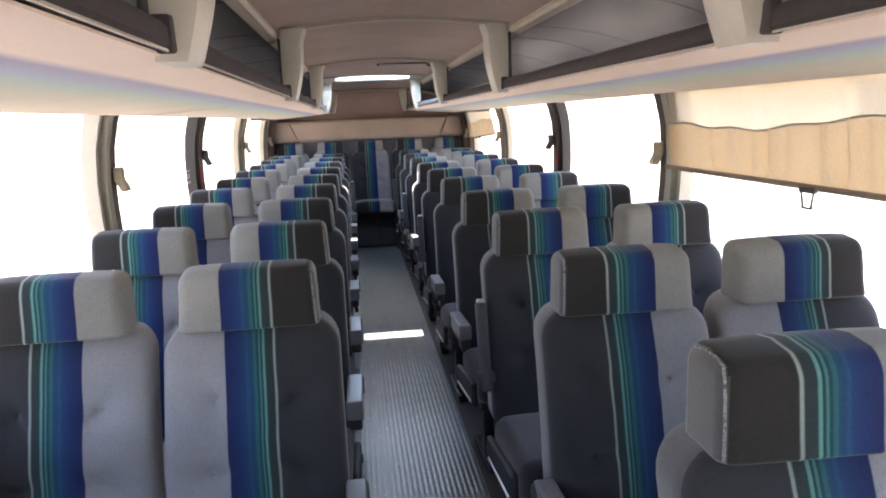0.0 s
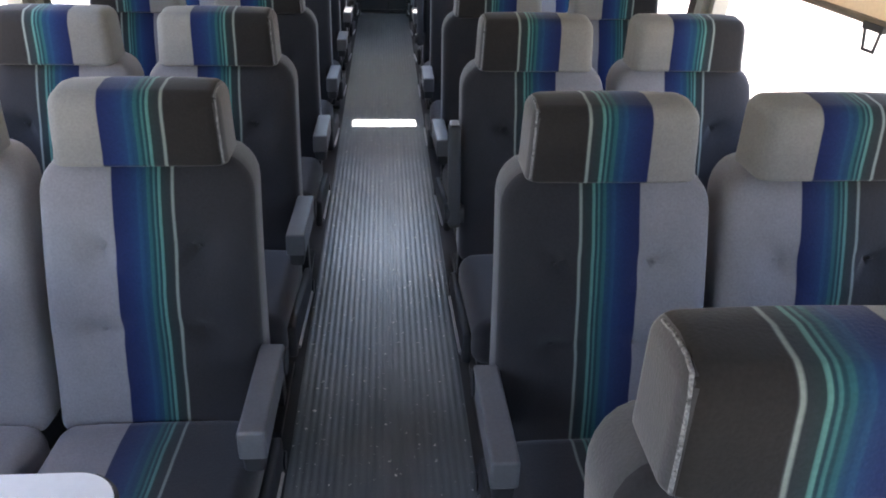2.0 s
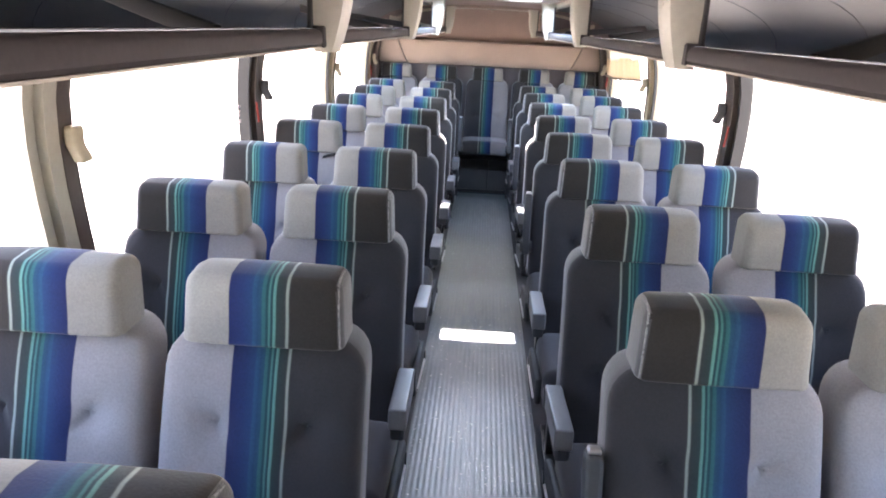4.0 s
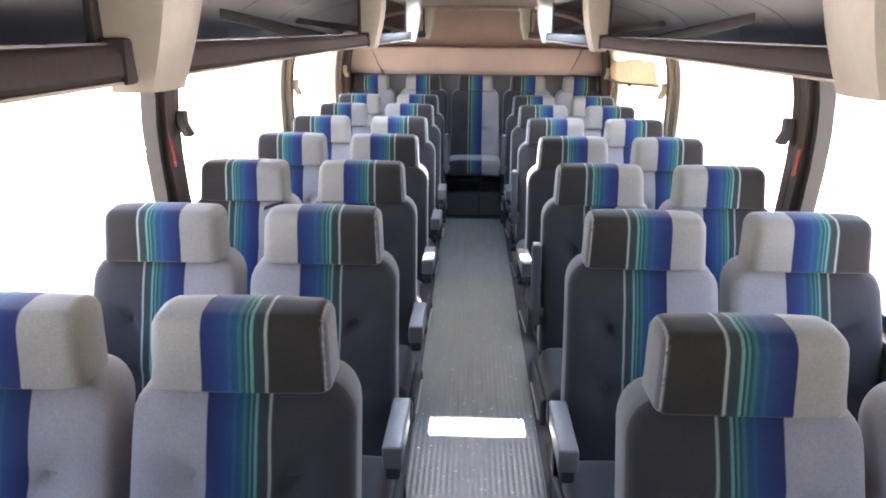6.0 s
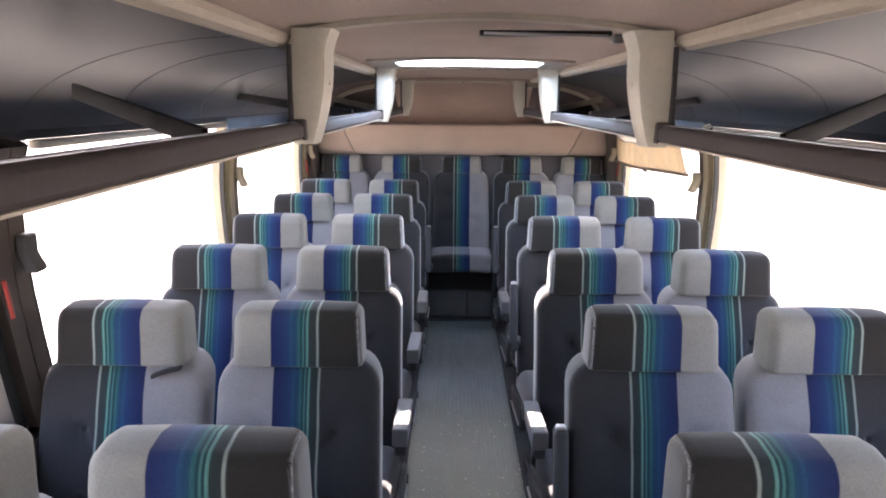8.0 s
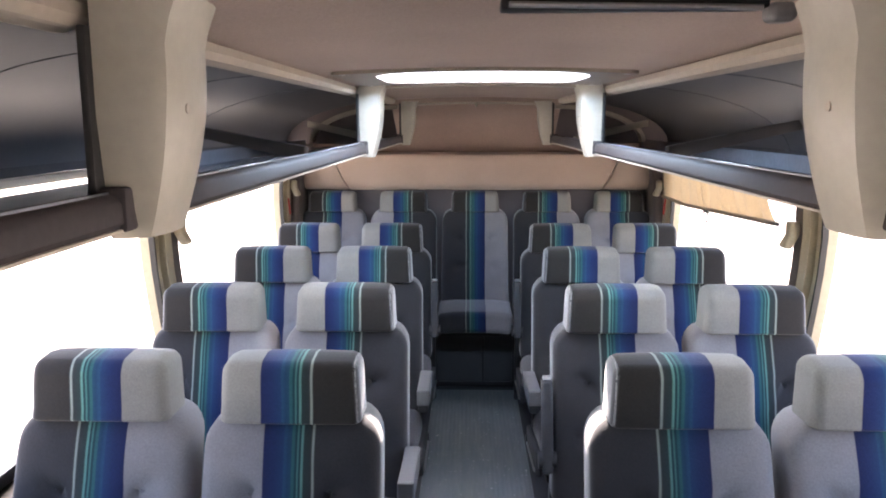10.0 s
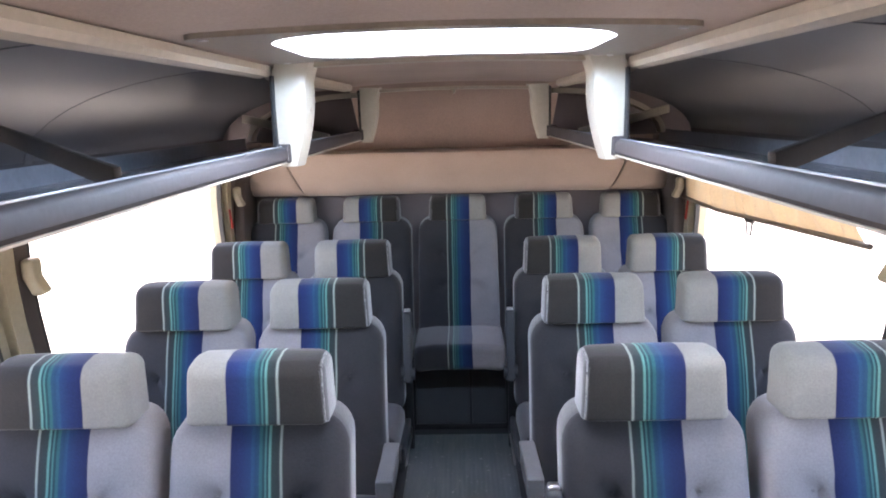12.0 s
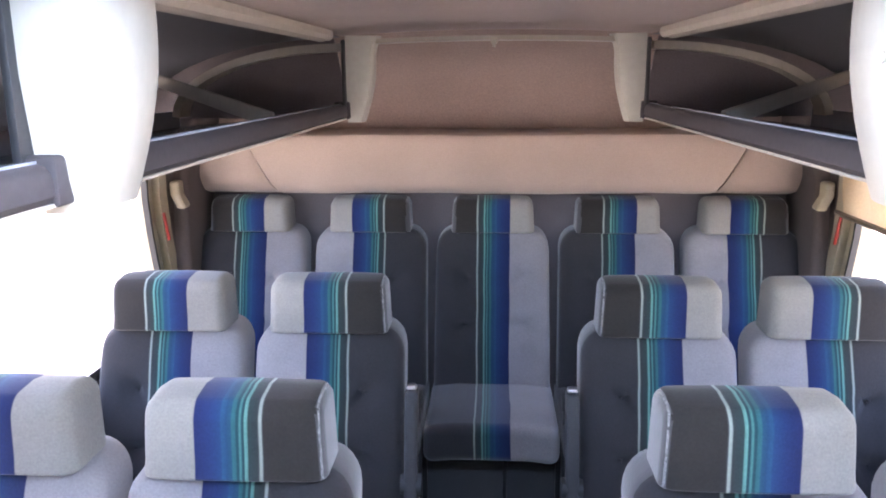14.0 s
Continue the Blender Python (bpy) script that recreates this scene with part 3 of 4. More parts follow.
    for i, yp in enumerate(POSTS):
        # moulded post, bowed towards the aisle and slimmer at its foot
        bm = bmesh.new()
        hy, flat = (0.08, 0.437) if i < 5 else (0.055, 0.416)
        rows = []
        for k in range(11):
            f = k / 10
            z = 1.556 + ((1.822 if i < 5 else 1.796) - 1.556) * f
            bow = (0.362 if i < 5 else 0.344) + 0.030 * (1 - f) ** 2 - 0.008 * math.sin(f * math.pi) - 0.05 * max(0, f - 0.8) / 0.2 * (f - 0.6)
            w = hy * (0.80 + 0.2 * min(1, f * 2))
            rows.append([(s * x, yp + y, z) for x, y in ((flat, -w), (bow + 0.026, -w * 0.97), (bow + 0.006, -w * 0.8), (bow, -w * 0.45), (bow - 0.002, 0), (bow, w * 0.45), (bow + 0.006, w * 0.8), (bow + 0.026, w * 0.97), (flat, w))])
        vs = [[bm.verts.new(p) for p in row] for row in rows]
        for a, b in zip(vs, vs[1:]):
            for j in range(9):
                q = (j + 1) % 9
                bm.faces.new((a[j], a[q], b[q], b[j]))
        bm.faces.new(vs[0])
        bm.faces.new(vs[-1])
        post = part("post", bm, CREAM, rack, "cream moulded post")
        bm = bmesh.new()
        box(bm, s * (flat + 0.005) - 0.005, s * (flat + 0.005) + 0.005, yp - hy - 0.012, yp + hy + 0.012, 1.60, 1.785, 0.003)
        part("rubber_edge", bm, RUBBER, post)
        bm = bmesh.new()
        box(bm, s * 0.430 - 0.022, s * 0.430 + 0.022, yp - hy - 0.006, yp + hy + 0.006, 1.566, 1.615, 0.005)
        part("foot_clip", bm, RAIL, post)
        bm = bmesh.new()
        rod(bm, (s * 0.375, yp - 0.02, 1.70), (s * (0.3585 if i < 5 else 0.3405), yp - 0.02, 1.70), 0.006)
        part("screw_cap", bm, TRIM, post)
        # bow frame over the bin
        bm = bmesh.new()
        ax, az, aw, ah = (0.5, 1.56, 0.6335, 0.2485) if i < 5 else (0.44, 1.57, 0.48, 0.185)
        arc = [(s * (ax + aw * math.sin(a)), az + ah * math.cos(a)) for a in (radians(7.5 * k) for k in range(13))]
        extrude_profile(bm, thick(bm, arc, (0.002 if i < 5 else 0.022) * s), yp - 0.02, yp + (0.02 if i < 5 else 0.06), 1, True)
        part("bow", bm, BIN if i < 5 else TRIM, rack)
    bm = bmesh.new()
    fan = [(s * 0.45, 1.55)] + [(s * (0.5 + 0.62 * math.sin(a)), 1.56 + 0.240 * math.cos(a)) for a in (radians(10 * k) for k in range(10))]
    extrude_profile(bm, fan, 9.60, 9.615, 1, True)
    part("end_panel", bm, REAR_DARK, rack)

# ---- rear wall ----
bm = bmesh.new()
box(bm, -1.24, 1.24, 10.14, Y1, -0.1, 1.30)
box(bm, -1.2, 1.2, 10.17, Y1, 1.29, 1.9)
tagged(new("wall_rear", finish("wall_rear", bm, REAR_DARK, False)), "dark carpeted rear bulkhead behind the bench", "wall", kind="structure")
bm = bmesh.new()
rows = []
for k in range(9):
    f = k / 8
    z = 1.46 + 0.41 * f
    y = 10.10 - 0.52 * f ** 2.2
    w = 1.12 - 0.10 * f
    rows.append([bm.verts.new((-w + 2 * w * i / 12, y, z)) for i in range(13)])
for a, b in zip(rows, rows[1:]):
    for i in range(12):
        bm.faces.new((a[i], a[i + 1], b[i + 1], b[i]))
tagged(new("wall_rear_upper", finish("wall_rear_upper", bm, REAR_CLOTH)), "brown beige carpet over the upper rear wall", "wall", kind="structure")

bol = thing("rear_bolster", "padded rose beige bolster along the rear wall", "bolster")
ROLL = [(10.13, 1.243), (10.07, 1.246), (10.02, 1.262), (9.985, 1.295), (9.962, 1.34), (9.945, 1.39), (9.932, 1.44), (9.928, 1.464), (9.932, 1.476), (9.945, 1.483), (9.99, 1.487), (10.12, 1.489)]


def padding(x_from, x_to, cuts, back):
    """Padded cloth over a bowed profile, its ends cut on a slant."""
    bm = bmesh.new()
    rows = []
    for k in range(cuts + 1):
        f = k / cuts
        puff = -0.012 * (1 - abs(2 * f - 1) ** 6) + back
        row = []
        for i, (y, z) in enumerate(ROLL):
            x = x_from(z) + (x_to(z) - x_from(z)) * f
            crease = 0.004 * math.sin(7 * x + 3 * z) + 0.002 * math.sin(23 * x)
            row.append(bm.verts.new((x, min(10.135, y + (puff + crease) * (0 < i < 11)), z + 0.3 * crease)))
        rows.append(row)
    for a, b in zip(rows, rows[1:]):
        for i in range(len(ROLL) - 1):
            bm.faces.new((a[i], a[i + 1], b[i + 1], b[i]))
    bm.faces.new(rows[0])
    bm.faces.new(rows[-1][::-1])
    return bm


def pad_end(z):
    return 0.865 + 0.42 * (z - 1.365)


part("pad", padding(lambda z: -pad_end(z), pad_end, 40, 0.0), BOLSTER, bol)
for s in (-1, 1):
    part("end_pad", padding(lambda z: s * (pad_end(z) + 0.012), lambda z: s * (1.15 - 0.2 * max(0, z - 1.35)), 8, 0.02), BOLSTER, bol)

for s in (-1, 1):
    bm = block(bmesh.new(), (s * 1.165, 10.0, 1.13), (0.045, 0.15, 0.42), 0.03, (1, 3, 4), lambda p: p + Vector((s * -0.25 * max(0, p.z - 0.15), 0, 0)))
    tagged(new("rear_side_panel", finish("rear_side_panel", bm, CORNER)), "dark grey brown carpeted corner panel beside the rear bench", "panel", kind="structure")

# front end, behind the walker: bulkhead with the wide windscreen
bm = bmesh.new()
box(bm, -1.24, 1.24, Y0 - 0.04, Y0, -0.1, 0.85)
box(bm, -1.24, 1.24, Y0 - 0.04, Y0, 1.62, 1.9)
box(bm, -1.24, -1.12, Y0 - 0.04, Y0, 0.85, 1.62)
box(bm, 1.12, 1.24, Y0 - 0.04, Y0, 0.85, 1.62)
tagged(new("wall_front", finish("wall_front", bm, WALL, False)), "dark front bulkhead below the windscreen", "wall", kind="structure")

# ---- blinds on the right-hand windows ----


def blind(y0, y1, z_bottom, tilt, trim, label):
    th = thing("window_blind", label, "blind", group="window blinds")
    n, zt = 110, 1.535

    def low(y):
        return z_bottom + tilt * max(0, y1 - 0.5 - y)

    def hem_wave(y):
        return 0.011 * math.sin(5.1 * y + 0.6) + 0.005 * math.sin(17 * y) + 0.012 * math.cos(2.2 * (y - y0))

    def sheet(name, fa, fb, mat, deep, label):
        m, rows, bm = 6, [], bmesh.new()
        for j in range(m + 1):
            f = fa + (fb - fa) * j / m
            ya = y0 + trim * (1 - f ** 3)
            row = []
            for i in range(n + 1):
                y = ya + (y1 - ya) * i / n
                z = zt - f * (zt - low(y))
                fold = math.sin(i * 0.75 + 1.3 * math.sin(i * 0.21)) * (0.35 + 0.65 * math.sin(i * 0.13) ** 2)
                z += hem_wave(y) * max(0, 1 - abs(f - 0.418) / 0.25)
                row.append(bm.verts.new((wall_x(z) - 0.035 - 0.02 * f + deep * fold * (0.3 + f) * (1 - f ** 8), y, z + 0.004 * math.sin(i * 0.27) * (0.3 < f < 0.9))))
            rows.append(row)
        for a, b in zip(rows, rows[1:]):
            for i in range(n):
                bm.faces.new((a[i], a[i + 1], b[i + 1], b[i]))
        part(name, bm, mat, th, label)

    sheet("gauze", 0.0, 0.42, SHADE_TOP, 0.004, "pale upper gauze")
    sheet("cloth", 0.415, 1.0, SHADE, 0.02, "yellow cream gathered cloth")
    bm = bmesh.new()
    line = []
    for k in range(41):
        y = y0 + trim + (y1 - y0 - trim) * k / 40
        z = zt - 0.42 * (zt - low(y)) + hem_wave(y)
        line.append((wall_x(z) - 0.05, y, z))
    tube(bm, line, 0.0035)
    part("hem", bm, CREAM, th)
    stops = [y0 - 0.03 - 0.03 * (trim > 0), y1 - 0.5, y1 + 0.01]
    bm = bmesh.new()
    for ya, yb in zip(stops, stops[1:]):
        rod(bm, (wall_x(low(ya)) - 0.074, ya, low(ya)), (wall_x(low(yb)) - 0.074, yb, low(yb)), 0.0095, 8)
    part("bottom_bar", bm, BAR, th)
    ym = (y0 + y1) / 2 - (0.05 if trim else 0.2)
    z = low(ym)
    xb = wall_x(z) - 0.074
    bm = bmesh.new()
    for p, q in (((ym - 0.03, 0), (ym - 0.022, -0.05)), ((ym - 0.022, -0.05), (ym + 0.022, -0.05)), ((ym + 0.022, -0.05), (ym + 0.03, 0))):
        rod(bm, (xb - 0.01, p[0], z - 0.01 + p[1]), (xb - 0.012, q[0], z - 0.01 + q[1]), 0.004, 6)
    box(bm, xb - 0.014, xb - 0.004, ym - 0.04, ym + 0.04, z - 0.016, z)
    part("pull_ring", bm, SHELL, th)


blind(2.28, 3.97, 1.222, 0.0, 0.0, "yellow cream pleated blind half drawn down the window")
blind(8.02, 9.72, 1.236, 0.05, 0.12, "yellow cream pleated blind drawn a little way down")

# ---- seats ----
LEAN = 0.27


def back_face(z, seam):
    return -(seam - z) * LEAN - 0.015 * math.sin(max(0, min(1, (z - 0.5) / (seam - 0.5))) * math.pi)


def backrest_mesh(bm, w, z0, seam):
    """Padded back with rounded shoulders and four tuft dimples."""
    top, r = seam + 0.015, 0.075
    line = []
    for cx, cz, rr, a0 in ((w - r, top - r, r, 0), (-w + r, top - r, r, 90), (-w + 0.03, z0 + 0.03, 0.03, 180), (w - 0.03, z0 + 0.03, 0.03, 270)):
        for k in range(7):
            a = radians(a0 + 15 * k)
            line.append((cx + rr * math.cos(a), cz + rr * math.sin(a)))
    dense = []
    for i, p in enumerate(line):
        q = line[(i + 1) % len(line)]
        d = math.dist(p, q)
        k = max(1, round(d / 0.035))
        dense += [(p[0] + (q[0] - p[0]) * j / k, p[1] + (q[1] - p[1]) * j / k) for j in range(k)]
    zc = (z0 + top) / 2
    hz = (top - z0) / 2
    rings = [(0.93, 0.13), (0.985, 0.122), (1.0, 0.10), (1.0, 0.05), (0.995, 0.022), (0.97, 0.006), (0.93, 0.0), (0.86, -0.004), (0.76, -0.006), (0.66, -0.007), (0.55, -0.007), (0.44, -0.007), (0.32, -0.007), (0.2, -0.007), (0.08, -0.007)]
    vs = []
    for f, dy in rings:
        row = []
        for x, z in dense:
            px, pz = x * f, zc + (z - zc) * (1 - (1 - f) * (w / hz if f > 0.9 else 1.0))
            taper = 1.0 - 0.03 * (pz - z0) / (top - z0)
            dip = 0.0
            if dy < 0.01:
                for tx in (-0.105, 0.105):
                    for tz in (seam - 0.165, seam - 0.335):
                        dip += 0.026 * math.exp(-(px - tx) ** 2 / 0.0016 - (pz - tz) ** 2 / 0.0005)
                        if pz < tz:
                            dip += 0.009 * math.exp(-((px - tx) ** 2) / 0.0004) * math.exp(-((tz - pz) / 0.09) ** 2)
                dip += 0.004 * (abs(px) / w) ** 4
            row.append(bm.verts.new((px * taper, back_face(pz, seam) + dy + dip, pz)))
        vs.append(row)
    n = len(dense)
    for a, b in zip(vs, vs[1:]):
        for i in range(n):
            j = (i + 1) % n
            bm.faces.new((a[i], a[j], b[j], b[i]))
    bm.faces.new(vs[0])
    bm.faces.new(vs[-1])
    return bm


def armrest(parent, x, raised):
    if raised:
        bm = block(bmesh.new(), (x, -0.02, 0.67), (0.019, 0.026, 0.15), 0.012, (2, 2, 3), lambda p: p + Vector((0, LEAN * p.z - 0.06, 0)))
        arm = part("armrest", bm, SHELL, parent, "black armrest folded up beside the back")
        bm = block(bmesh.new(), (x, -0.040, 0.822), (0.014, 0.014, 0.007), 0.006, (1, 1, 1))
        part("end_cap", bm, STEEL, arm)
    else:
        bm = block(bmesh.new(), (x, -0.245, 0.568), (0.026, 0.155, 0.032), 0.007, (2, 4, 2), lambda p: p + Vector((0, 0, -0.05 * p.y)))
        arm = part("armrest", bm, ARM, parent, "grey plastic armrest folded down")
        bm = block(bmesh.new(), (x, -0.25, 0.532), (0.02, 0.145, 0.024), 0.01, (2, 3, 2))
        part("underside", bm, SHELL, arm)
    bm = rod(bmesh.new(), (x - 0.03, -0.105, 0.555), (x + 0.03, -0.105, 0.555), 0.03, 16)
    part("pivot", bm, SHELL, parent)


def gusset(ob, chosen):
    """Side strips sewn to a striped cover, charcoal painted lighter for window light."""
    ob.data.materials.append(LIT_GUSSET)
    for f in ob.data.polygons:
        if chosen(f):
            f.material_index = 1


def coach_seat(cloth, arm_side, raised, label, seam=0.97, head=0.168, width=0.222, bench=False):
    seat = thing("coach_seat", label, "coach seat", group="rear bench seats" if bench else "coach seats")
    dark = 1 if cloth is CLOTH_R else -1
    base = 0.51 if bench else 0.40
    hh = 0.067 if bench else 0.078
    bm = backrest_mesh(bmesh.new(), width, base, seam)
    back = part("backrest", bm, cloth, seat)
    gusset(back, lambda f: -0.3 < f.normal.y < 0.8 and dark * f.center.x > 0.5 * width)
    for tx in (-0.105, 0.105):
        for tz in (seam - 0.165, seam - 0.335):
            bm = bmesh.new()
            yb = back_face(tz, seam) + 0.019
            block(bm, (tx, yb, tz), (0.006, 0.004, 0.005), 0.0035, (1, 1, 1))
            part("tuft_button", bm, CHARCOAL if tx * dark > 0 else LIGHT_GREY, back)
    bm = bmesh.new()
    block(bm, (0, 0.045, seam + hh), (head, 0.068, hh), 0.027, (6, 2, 3),
          lambda p: Vector((p.x * (1 - 0.25 * (p.z / hh) * 0.12), p.y - 0.012 * (1 - (p.x / head) ** 2) * (p.y < 0) + 0.10 * p.z,
                             (p.z if p.z > 0 else -hh * (-p.z / hh) ** 0.4) + 0.004 * (1 - (p.x / head) ** 2) - 0.016 * (p.y / 0.068) ** 2 * (p.z > 0))))
    hd = part("headrest", bm, HEAD_R if cloth is CLOTH_R else HEAD_L, seat, "faded warm grey headrest cover")
    gusset(hd, lambda f: dark * f.center.x > head - 0.022 and abs(f.normal.x) > 0.55)
    if arm_side:
        bm = bmesh.new()
        edge = arm_side * (head - 0.0085)
        pts = [(-0.0165, -hh + 0.010), (-0.0165, -0.02), (-0.0150, 0.02), (-0.0120, hh - 0.034), (-0.004, hh - 0.015), (0.016, hh - 0.0085), (0.05, hh - 0.008), (0.085, hh - 0.014)]
        line = [(edge * (1 - 0.03 * z / hh), y + 0.1 * min(z, 0.04), seam + hh + z) for y, z in pts]
        tube(bm, line, 0.0026)
        part("piping", bm, PIPING, hd, "black and white piping")
    bm = bmesh.new()
    if bench:
        block(bm, (0, -0.29, 0.4975), (0.226, 0.25, 0.066), 0.035, (6, 6, 2), lambda p: p + Vector((0, 0, 0.03 * -p.y - 0.008 * (abs(p.x) > 0.19))))
    else:
        block(bm, (0, -0.365, 0.385), (0.222, 0.235, 0.07), 0.045, (6, 6, 2), lambda p: p + Vector((0, 0, 0.06 * -p.y - 0.01 * (abs(p.x) / 0.22) ** 4)))
    cush = part("cushion", bm, cloth, seat)
    if bench:
        bm = box(bmesh.new(), -0.226, 0.226, -0.14, 0.10, 0.0, 0.43)
        part("plinth", bm, SHELL, seat, smooth=False)
    else:
        bm = bmesh.new()
        block(bm, (0, 0.112, 0.64), (0.20, 0.02, 0.28), 0.018, (3, 1, 4), lambda p: p + Vector((0, LEAN * (p.z - 0.2) - 0.01, 0)))
        part("back_shell", bm, SHELL, seat)
        bm = box(bmesh.new(), -0.20, 0.20, -0.52, -0.12, 0.27, 0.325, 0.01)
        frame_part = part("seat_frame", bm, BLACK_METAL, seat)
        for sx in (-0.15, 0.15):
            bm = bmesh.new()
            box(bm, sx - 0.02, sx + 0.02, -0.40, -0.34, 0.02, 0.275, 0.006)
            box(bm, sx - 0.025, sx + 0.025, -0.52, -0.16, 0.0, 0.022, 0.005)
            part("leg", bm, BLACK_METAL, seat)
        if arm_side:
            x = arm_side * 0.232
            bm = bmesh.new()
            block(bm, (x, -0.33, 0.33), (0.012, 0.225, 0.05), 0.01, (1, 5, 2), lambda p: p + Vector((0, 0, -0.14 * p.y)))
            part("side_cover", bm, SHELL, seat)
            bm = rod(bmesh.new(), (x + arm_side * 0.013, -0.52, 0.325), (x + arm_side * 0.013, -0.16, 0.285), 0.006, 8)
            part("side_strip", bm, STEEL, seat, "bright steel strip")
            bm = rod(bmesh.new(), (x, -0.11, 0.28), (x + arm_side * 0.016, -0.11, 0.28), 0.022, 12)
            part("recline_knob", bm, BLACK_METAL, seat)
    if arm_side:
        armrest(seat, arm_side * 0.238, raised)
    return seat


PITCH, ROW_ONE, SPACING = 0.8145, 9.230, 0.465
AISLE = "striped grey velour aisle seat, blue and green stripes, "
WINDOW = "grey velour coach window seat with blue and green stripes"
FRONT = {7: 0.05, 8: 0.043, 9: 0.084, 10: 0.10}  # the right-hand rows stand a little further forward here
sit = {
    "L": (coach_seat(CLOTH_R, 1, False, AISLE + "armrest down"), -SPACING, range(2, 10)),
    "l": (coach_seat(CLOTH_R, 1, True, AISLE + "armrest folded up"), -SPACING, (1,)),
    "U": (coach_seat(CLOTH_L, 0, False, WINDOW), -2 * SPACING, range(1, 10)),
    "R": (coach_seat(CLOTH_L, -1, False, AISLE + "armrest down"), SPACING, (2, 4, 6, 7, 9, 10)),
    "r": (coach_seat(CLOTH_L, -1, True, AISLE + "armrest folded up"), SPACING, (1, 3, 5, 8)),
    "V": (coach_seat(CLOTH_R, 0, False, WINDOW), 2 * SPACING, range(1, 11)),
}
for key, (first, x, rows) in sit.items():
    for n, row in enumerate(rows):
        turn = random.uniform(-0.8, 0.8)
        m = pose(x, ROW_ONE - PITCH * (row - 1) - (FRONT.get(row, 0) if x > 0 else 0), 0, random.uniform(-0.5, 0.5), 0, turn)
        if n == 0:
            first.matrix_basis = m
        else:
            copy_thing(first, m)
REAR = "grey velour rear bench seat with blue and green stripes"
bench_r = coach_seat(CLOTH_R, 0, False, REAR, 1.104, 0.153, 0.219, True)
bench_l = coach_seat(CLOTH_L, 0, False, REAR, 1.104, 0.153, 0.219, True)
bench_r.matrix_basis = pose(-SPACING, 10.0, 0)
copy_thing(bench_r, pose(2 * SPACING, 10.0, 0))
bench_l.matrix_basis = pose(0, 10.0, 0)
copy_thing(bench_l, pose(-2 * SPACING, 10.0, 0))
copy_thing(bench_l, pose(SPACING, 10.0, 0))

# box front under the bench and the two arm posts beside its middle seat
kick = thing("bench_kick_panel", "black panelled box front below the rear bench", "panel")
bm = box(bmesh.new(), -0.262, 0.262, 9.80, 9.83, 0.0, 0.42)
part("board", bm, WALL, kick, smooth=False)
for x0, x1, z0, z1 in ((-0.262, 0.262, 0.0, 0.03), (-0.262, 0.262, 0.335, 0.36), (0.045, 0.06, 0.03, 0.335), (-0.262, -0.24, 0.03, 0.335), (0.24, 0.262, 0.03, 0.335)):
    bm = box(bmesh.new(), x0, x1, 9.785, 9.80, z0, z1, 0.003)
    part("batten", bm, BLACK_METAL, kick)
for s in (-1, 1):
    th = thing("seat_divider", "dark upright divider post with a black and steel cap", "divider post", group="divider posts")
    bm = block(bmesh.new(), (s * 0.262, 9.58, 0.30), (0.022, 0.03, 0.335), 0.012, (2, 2, 3))
    part("upright", bm, SHELL, th)
    bm = block(bmesh.new(), (s * 0.262, 9.57, 0.615), (0.028, 0.042, 0.025), 0.012, (2, 2, 1))
    cap = part("cap", bm, SHELL, th)
    bm = box(bmesh.new(), s * 0.262 - 0.018, s * 0.262 + 0.018, 9.55, 9.56, 0.632, 0.646, 0.003)
    part("steel_button", bm, STEEL, cap)

# dark cloth tab lying over the shoulder of one window seat
tab = thing("cloth_tab", "short dark cloth tab lying on a seat shoulder", "cloth tab")
bm = block(bmesh.new(), (-0.805, 5.945, 0.962), (0.038, 0.012, 0.007), 0.005, (3, 1, 1), lambda p: p + Vector((0, 0.15 * p.x, 0.28 * p.x - 2.0 * p.x * p.x)))
part("strip", bm, CHARCOAL, tab)

# white table by the front left seats
table = thing("folding_table", "white laminate folding table with a dark edge band", "table")


def table_top(x0, x1, y0, y1, r, z0, z1, grow=0.0):
    bm = bmesh.new()
    ring = []
    for cx, cy, a0 in ((x1 - r, y1 - r, 0), (x0 + r, y1 - r, 90), (x0 + r, y0 + r, 180), (x1 - r, y0 + r, 270)):
        for k in range(9):
            a = radians(a0 + 90 * k / 8)
            ring.append((cx + (r + grow) * math.cos(a), cy + (r + grow) * math.sin(a)))
    low = [bm.verts.new((x, y, z0)) for x, y in ring]
    top = [bm.verts.new((x, y, z1)) for x, y in ring]
    bm.faces.new(low)
    bm.faces.new(top)
    for i in range(len(ring)):
        j = (i + 1) % len(ring)
        bm.faces.new((low[i], low[j], top[j], top[i]))
    return bm


part("tabletop", table_top(-1.14, -0.315, 1.58, 2.0, 0.06, 0.80, 0.824), LAMINATE, table, "white laminate top")
part("edge_band", table_top(-1.14, -0.315, 1.58, 2.0, 0.06, 0.802, 0.818, 0.006), SHELL, table, "dark edge band")
bm = rod(bmesh.new(), (-0.62, 1.79, 0.0), (-0.62, 1.79, 0.80), 0.025, 14)
part("leg", bm, STEEL, table)
bm = box(bmesh.new(), -0.74, -0.50, 1.67, 1.91, 0.0, 0.02, 0.006)
part("foot", bm, BLACK_METAL, table)
bm = box(bmesh.new(), -1.19, -1.13, 1.66, 1.92, 0.74, 0.80, 0.006)
part("wall_bracket", bm, BLACK_METAL, table)

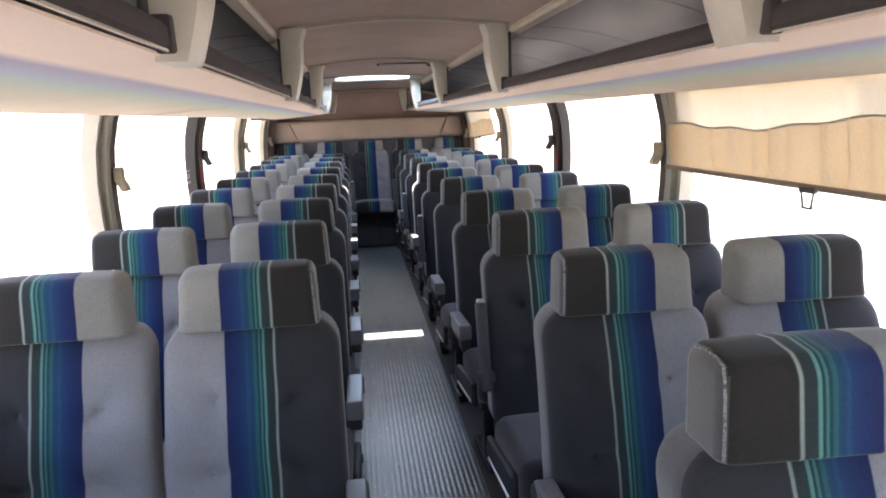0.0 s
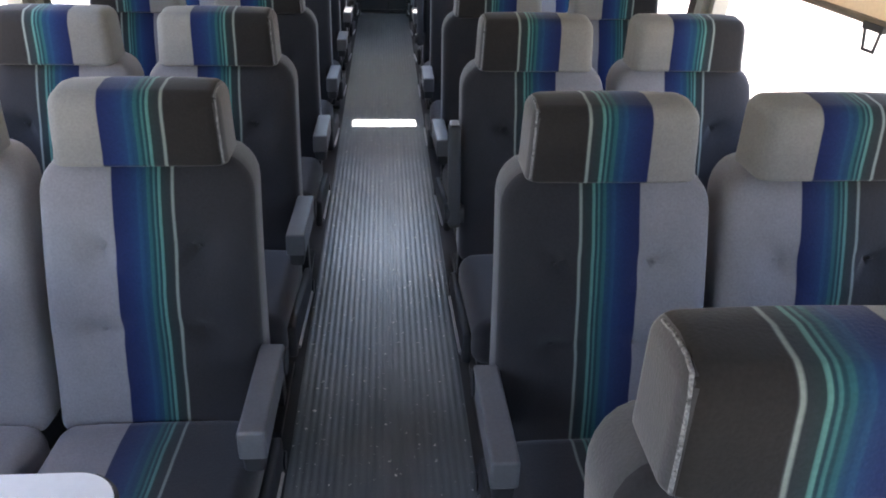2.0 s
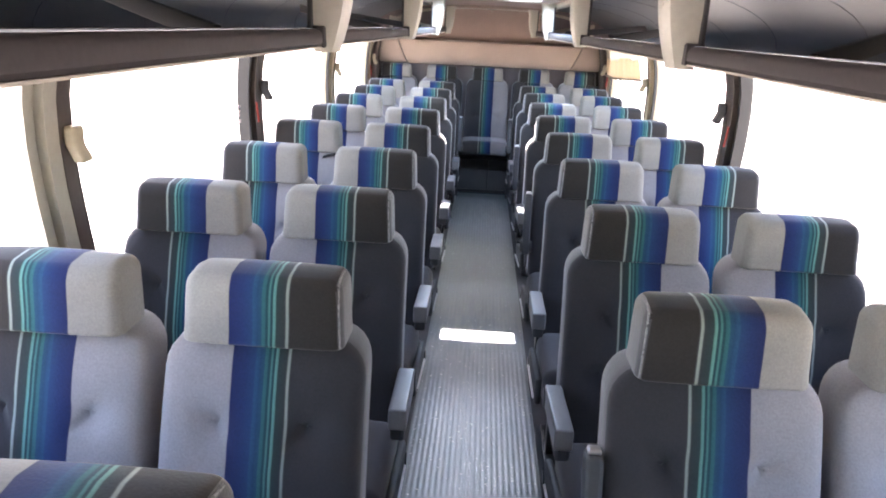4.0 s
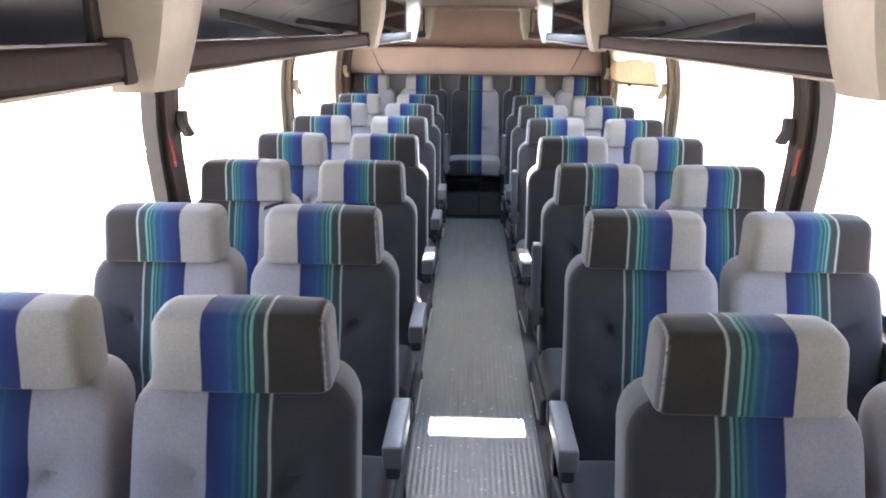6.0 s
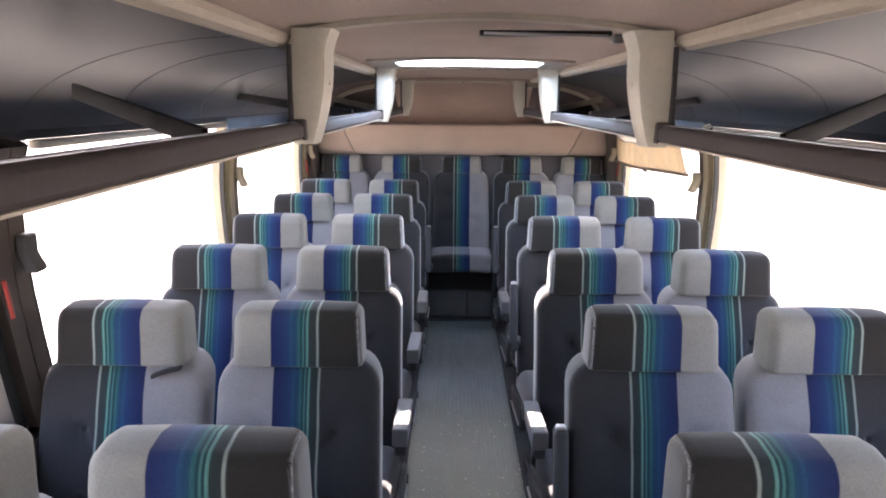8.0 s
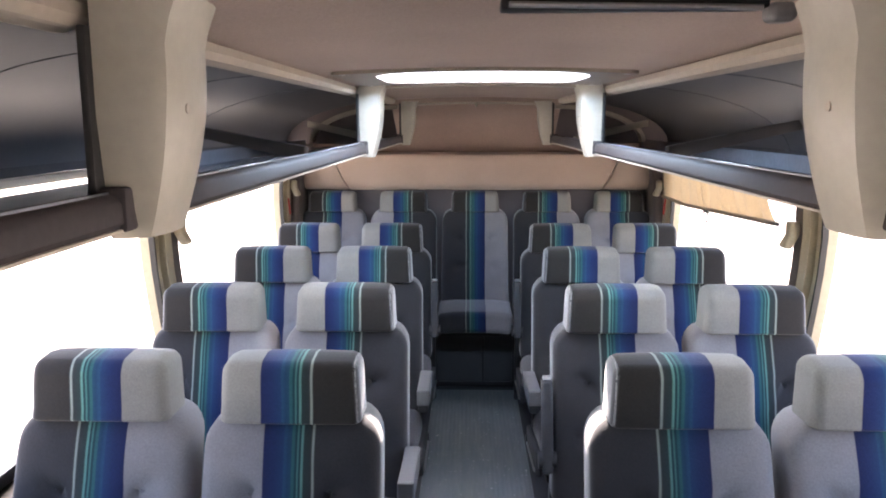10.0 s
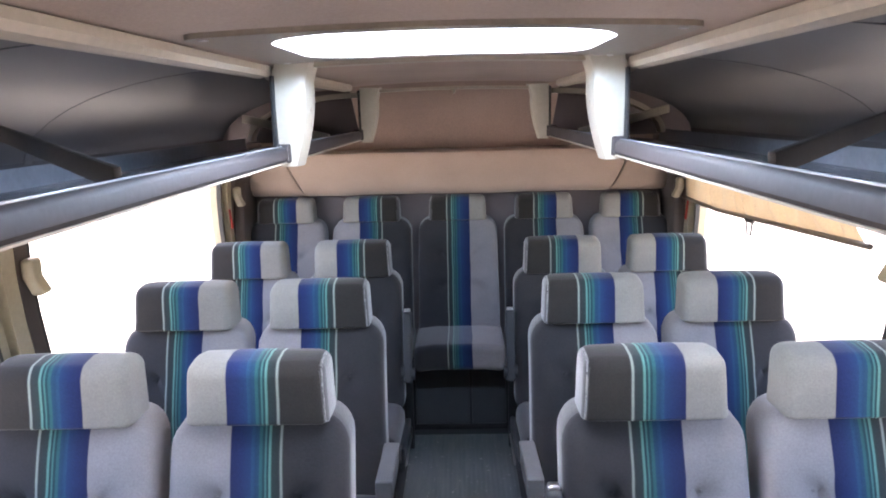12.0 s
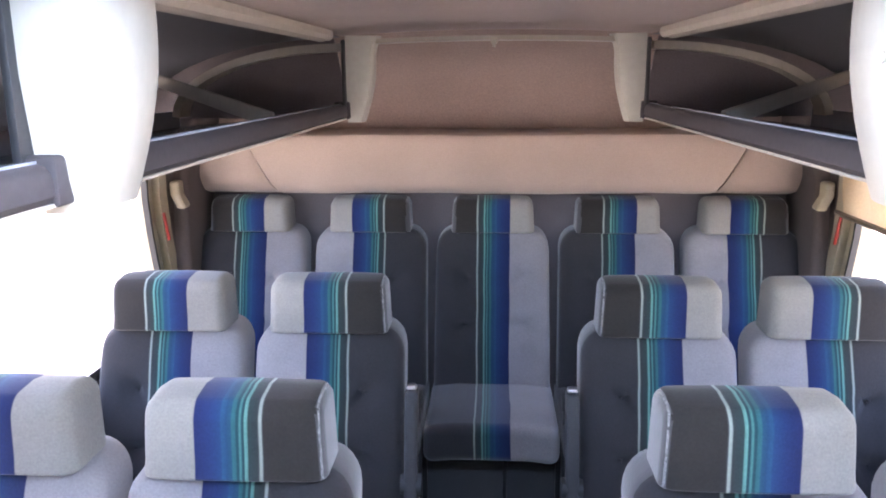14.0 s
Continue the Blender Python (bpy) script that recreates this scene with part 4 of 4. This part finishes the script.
# exit notice on the glass
note = thing("exit_sticker", "faded exit notice stuck on the window glass", "sticker")
curve = bpy.data.curves.new("exit_lettering", "FONT")
curve.body, curve.size, curve.extrude, curve.align_x, curve.align_y = "EXIT", 0.042, 0.0006, "CENTER", "CENTER"
tmp = new("exit_lettering_source", curve)
me = bpy.data.meshes.new_from_object(tmp)
bpy.data.objects.remove(tmp)
me.materials.append(STICKER)
letters = new("lettering", me)
letters.parent = note
letters.matrix_basis = Matrix(((0, 0, 1, -1.208), (1, 0, 0, 5.705), (0, 1, 0, 1.172), (0, 0, 0, 1)))
for dz in (0.034, -0.03, -0.04):
    bm = box(bmesh.new(), -1.209, -1.2075, 5.655, 5.755, 1.172 + dz - 0.003, 1.172 + dz + 0.003)
    part("print_line", bm, STICKER, note, smooth=False)

notice = thing("window_notice", "small pale printed notice stuck on the rear window", "sticker")
for k, (dz, w) in enumerate(((0.03, 0.05), (0.018, 0.04), (0.006, 0.05), (-0.006, 0.03), (-0.018, 0.045))):
    bm = box(bmesh.new(), 1.2045, 1.206, 9.57, 9.57 + w, 1.10 + dz - 0.0025, 1.10 + dz + 0.0025)
    part("print_line", bm, STICKER, notice, smooth=False)

# ---- outside ----
bm = bmesh.new()
box(bm, -900, 900, -900, 900, -1.35, -1.30)
tagged(new("ground", finish("ground", bm, STONE, False)), "sunlit worn concrete yard", "ground", kind="structure")


def far_building(x, y, w, d, h, turn, bays):
    th = thing("far_building", "low pale building across the yard with a sheet roof", "building", (x, y, -1.3, 0, 0, turn), "far buildings")
    bm = box(bmesh.new(), -w / 2, w / 2, -d / 2, d / 2, 0, h)
    wall = part("wall", bm, FAR_WALL, th, smooth=False)
    bm = box(bmesh.new(), -w / 2 - 0.4, w / 2 + 0.4, -d / 2 - 0.4, d / 2 + 0.4, h, h + 0.3)
    part("roof", bm, FAR_ROOF, th, smooth=False)
    for k in range(bays):
        xx = -w / 2 + w * (k + 0.5) / bays
        bm = box(bmesh.new(), xx - 0.7, xx + 0.7, -d / 2 - 0.05, -d / 2 + 0.1, 1.0, 2.3)
        part("window", bm, DARK_GLASS, wall, smooth=False)


far_building(-34, 34, 30, 9, 3.4, 62, 7)
far_building(-46, 12, 18, 9, 3.0, 85, 4)
far_building(40, 30, 34, 9, 3.6, -70, 8)
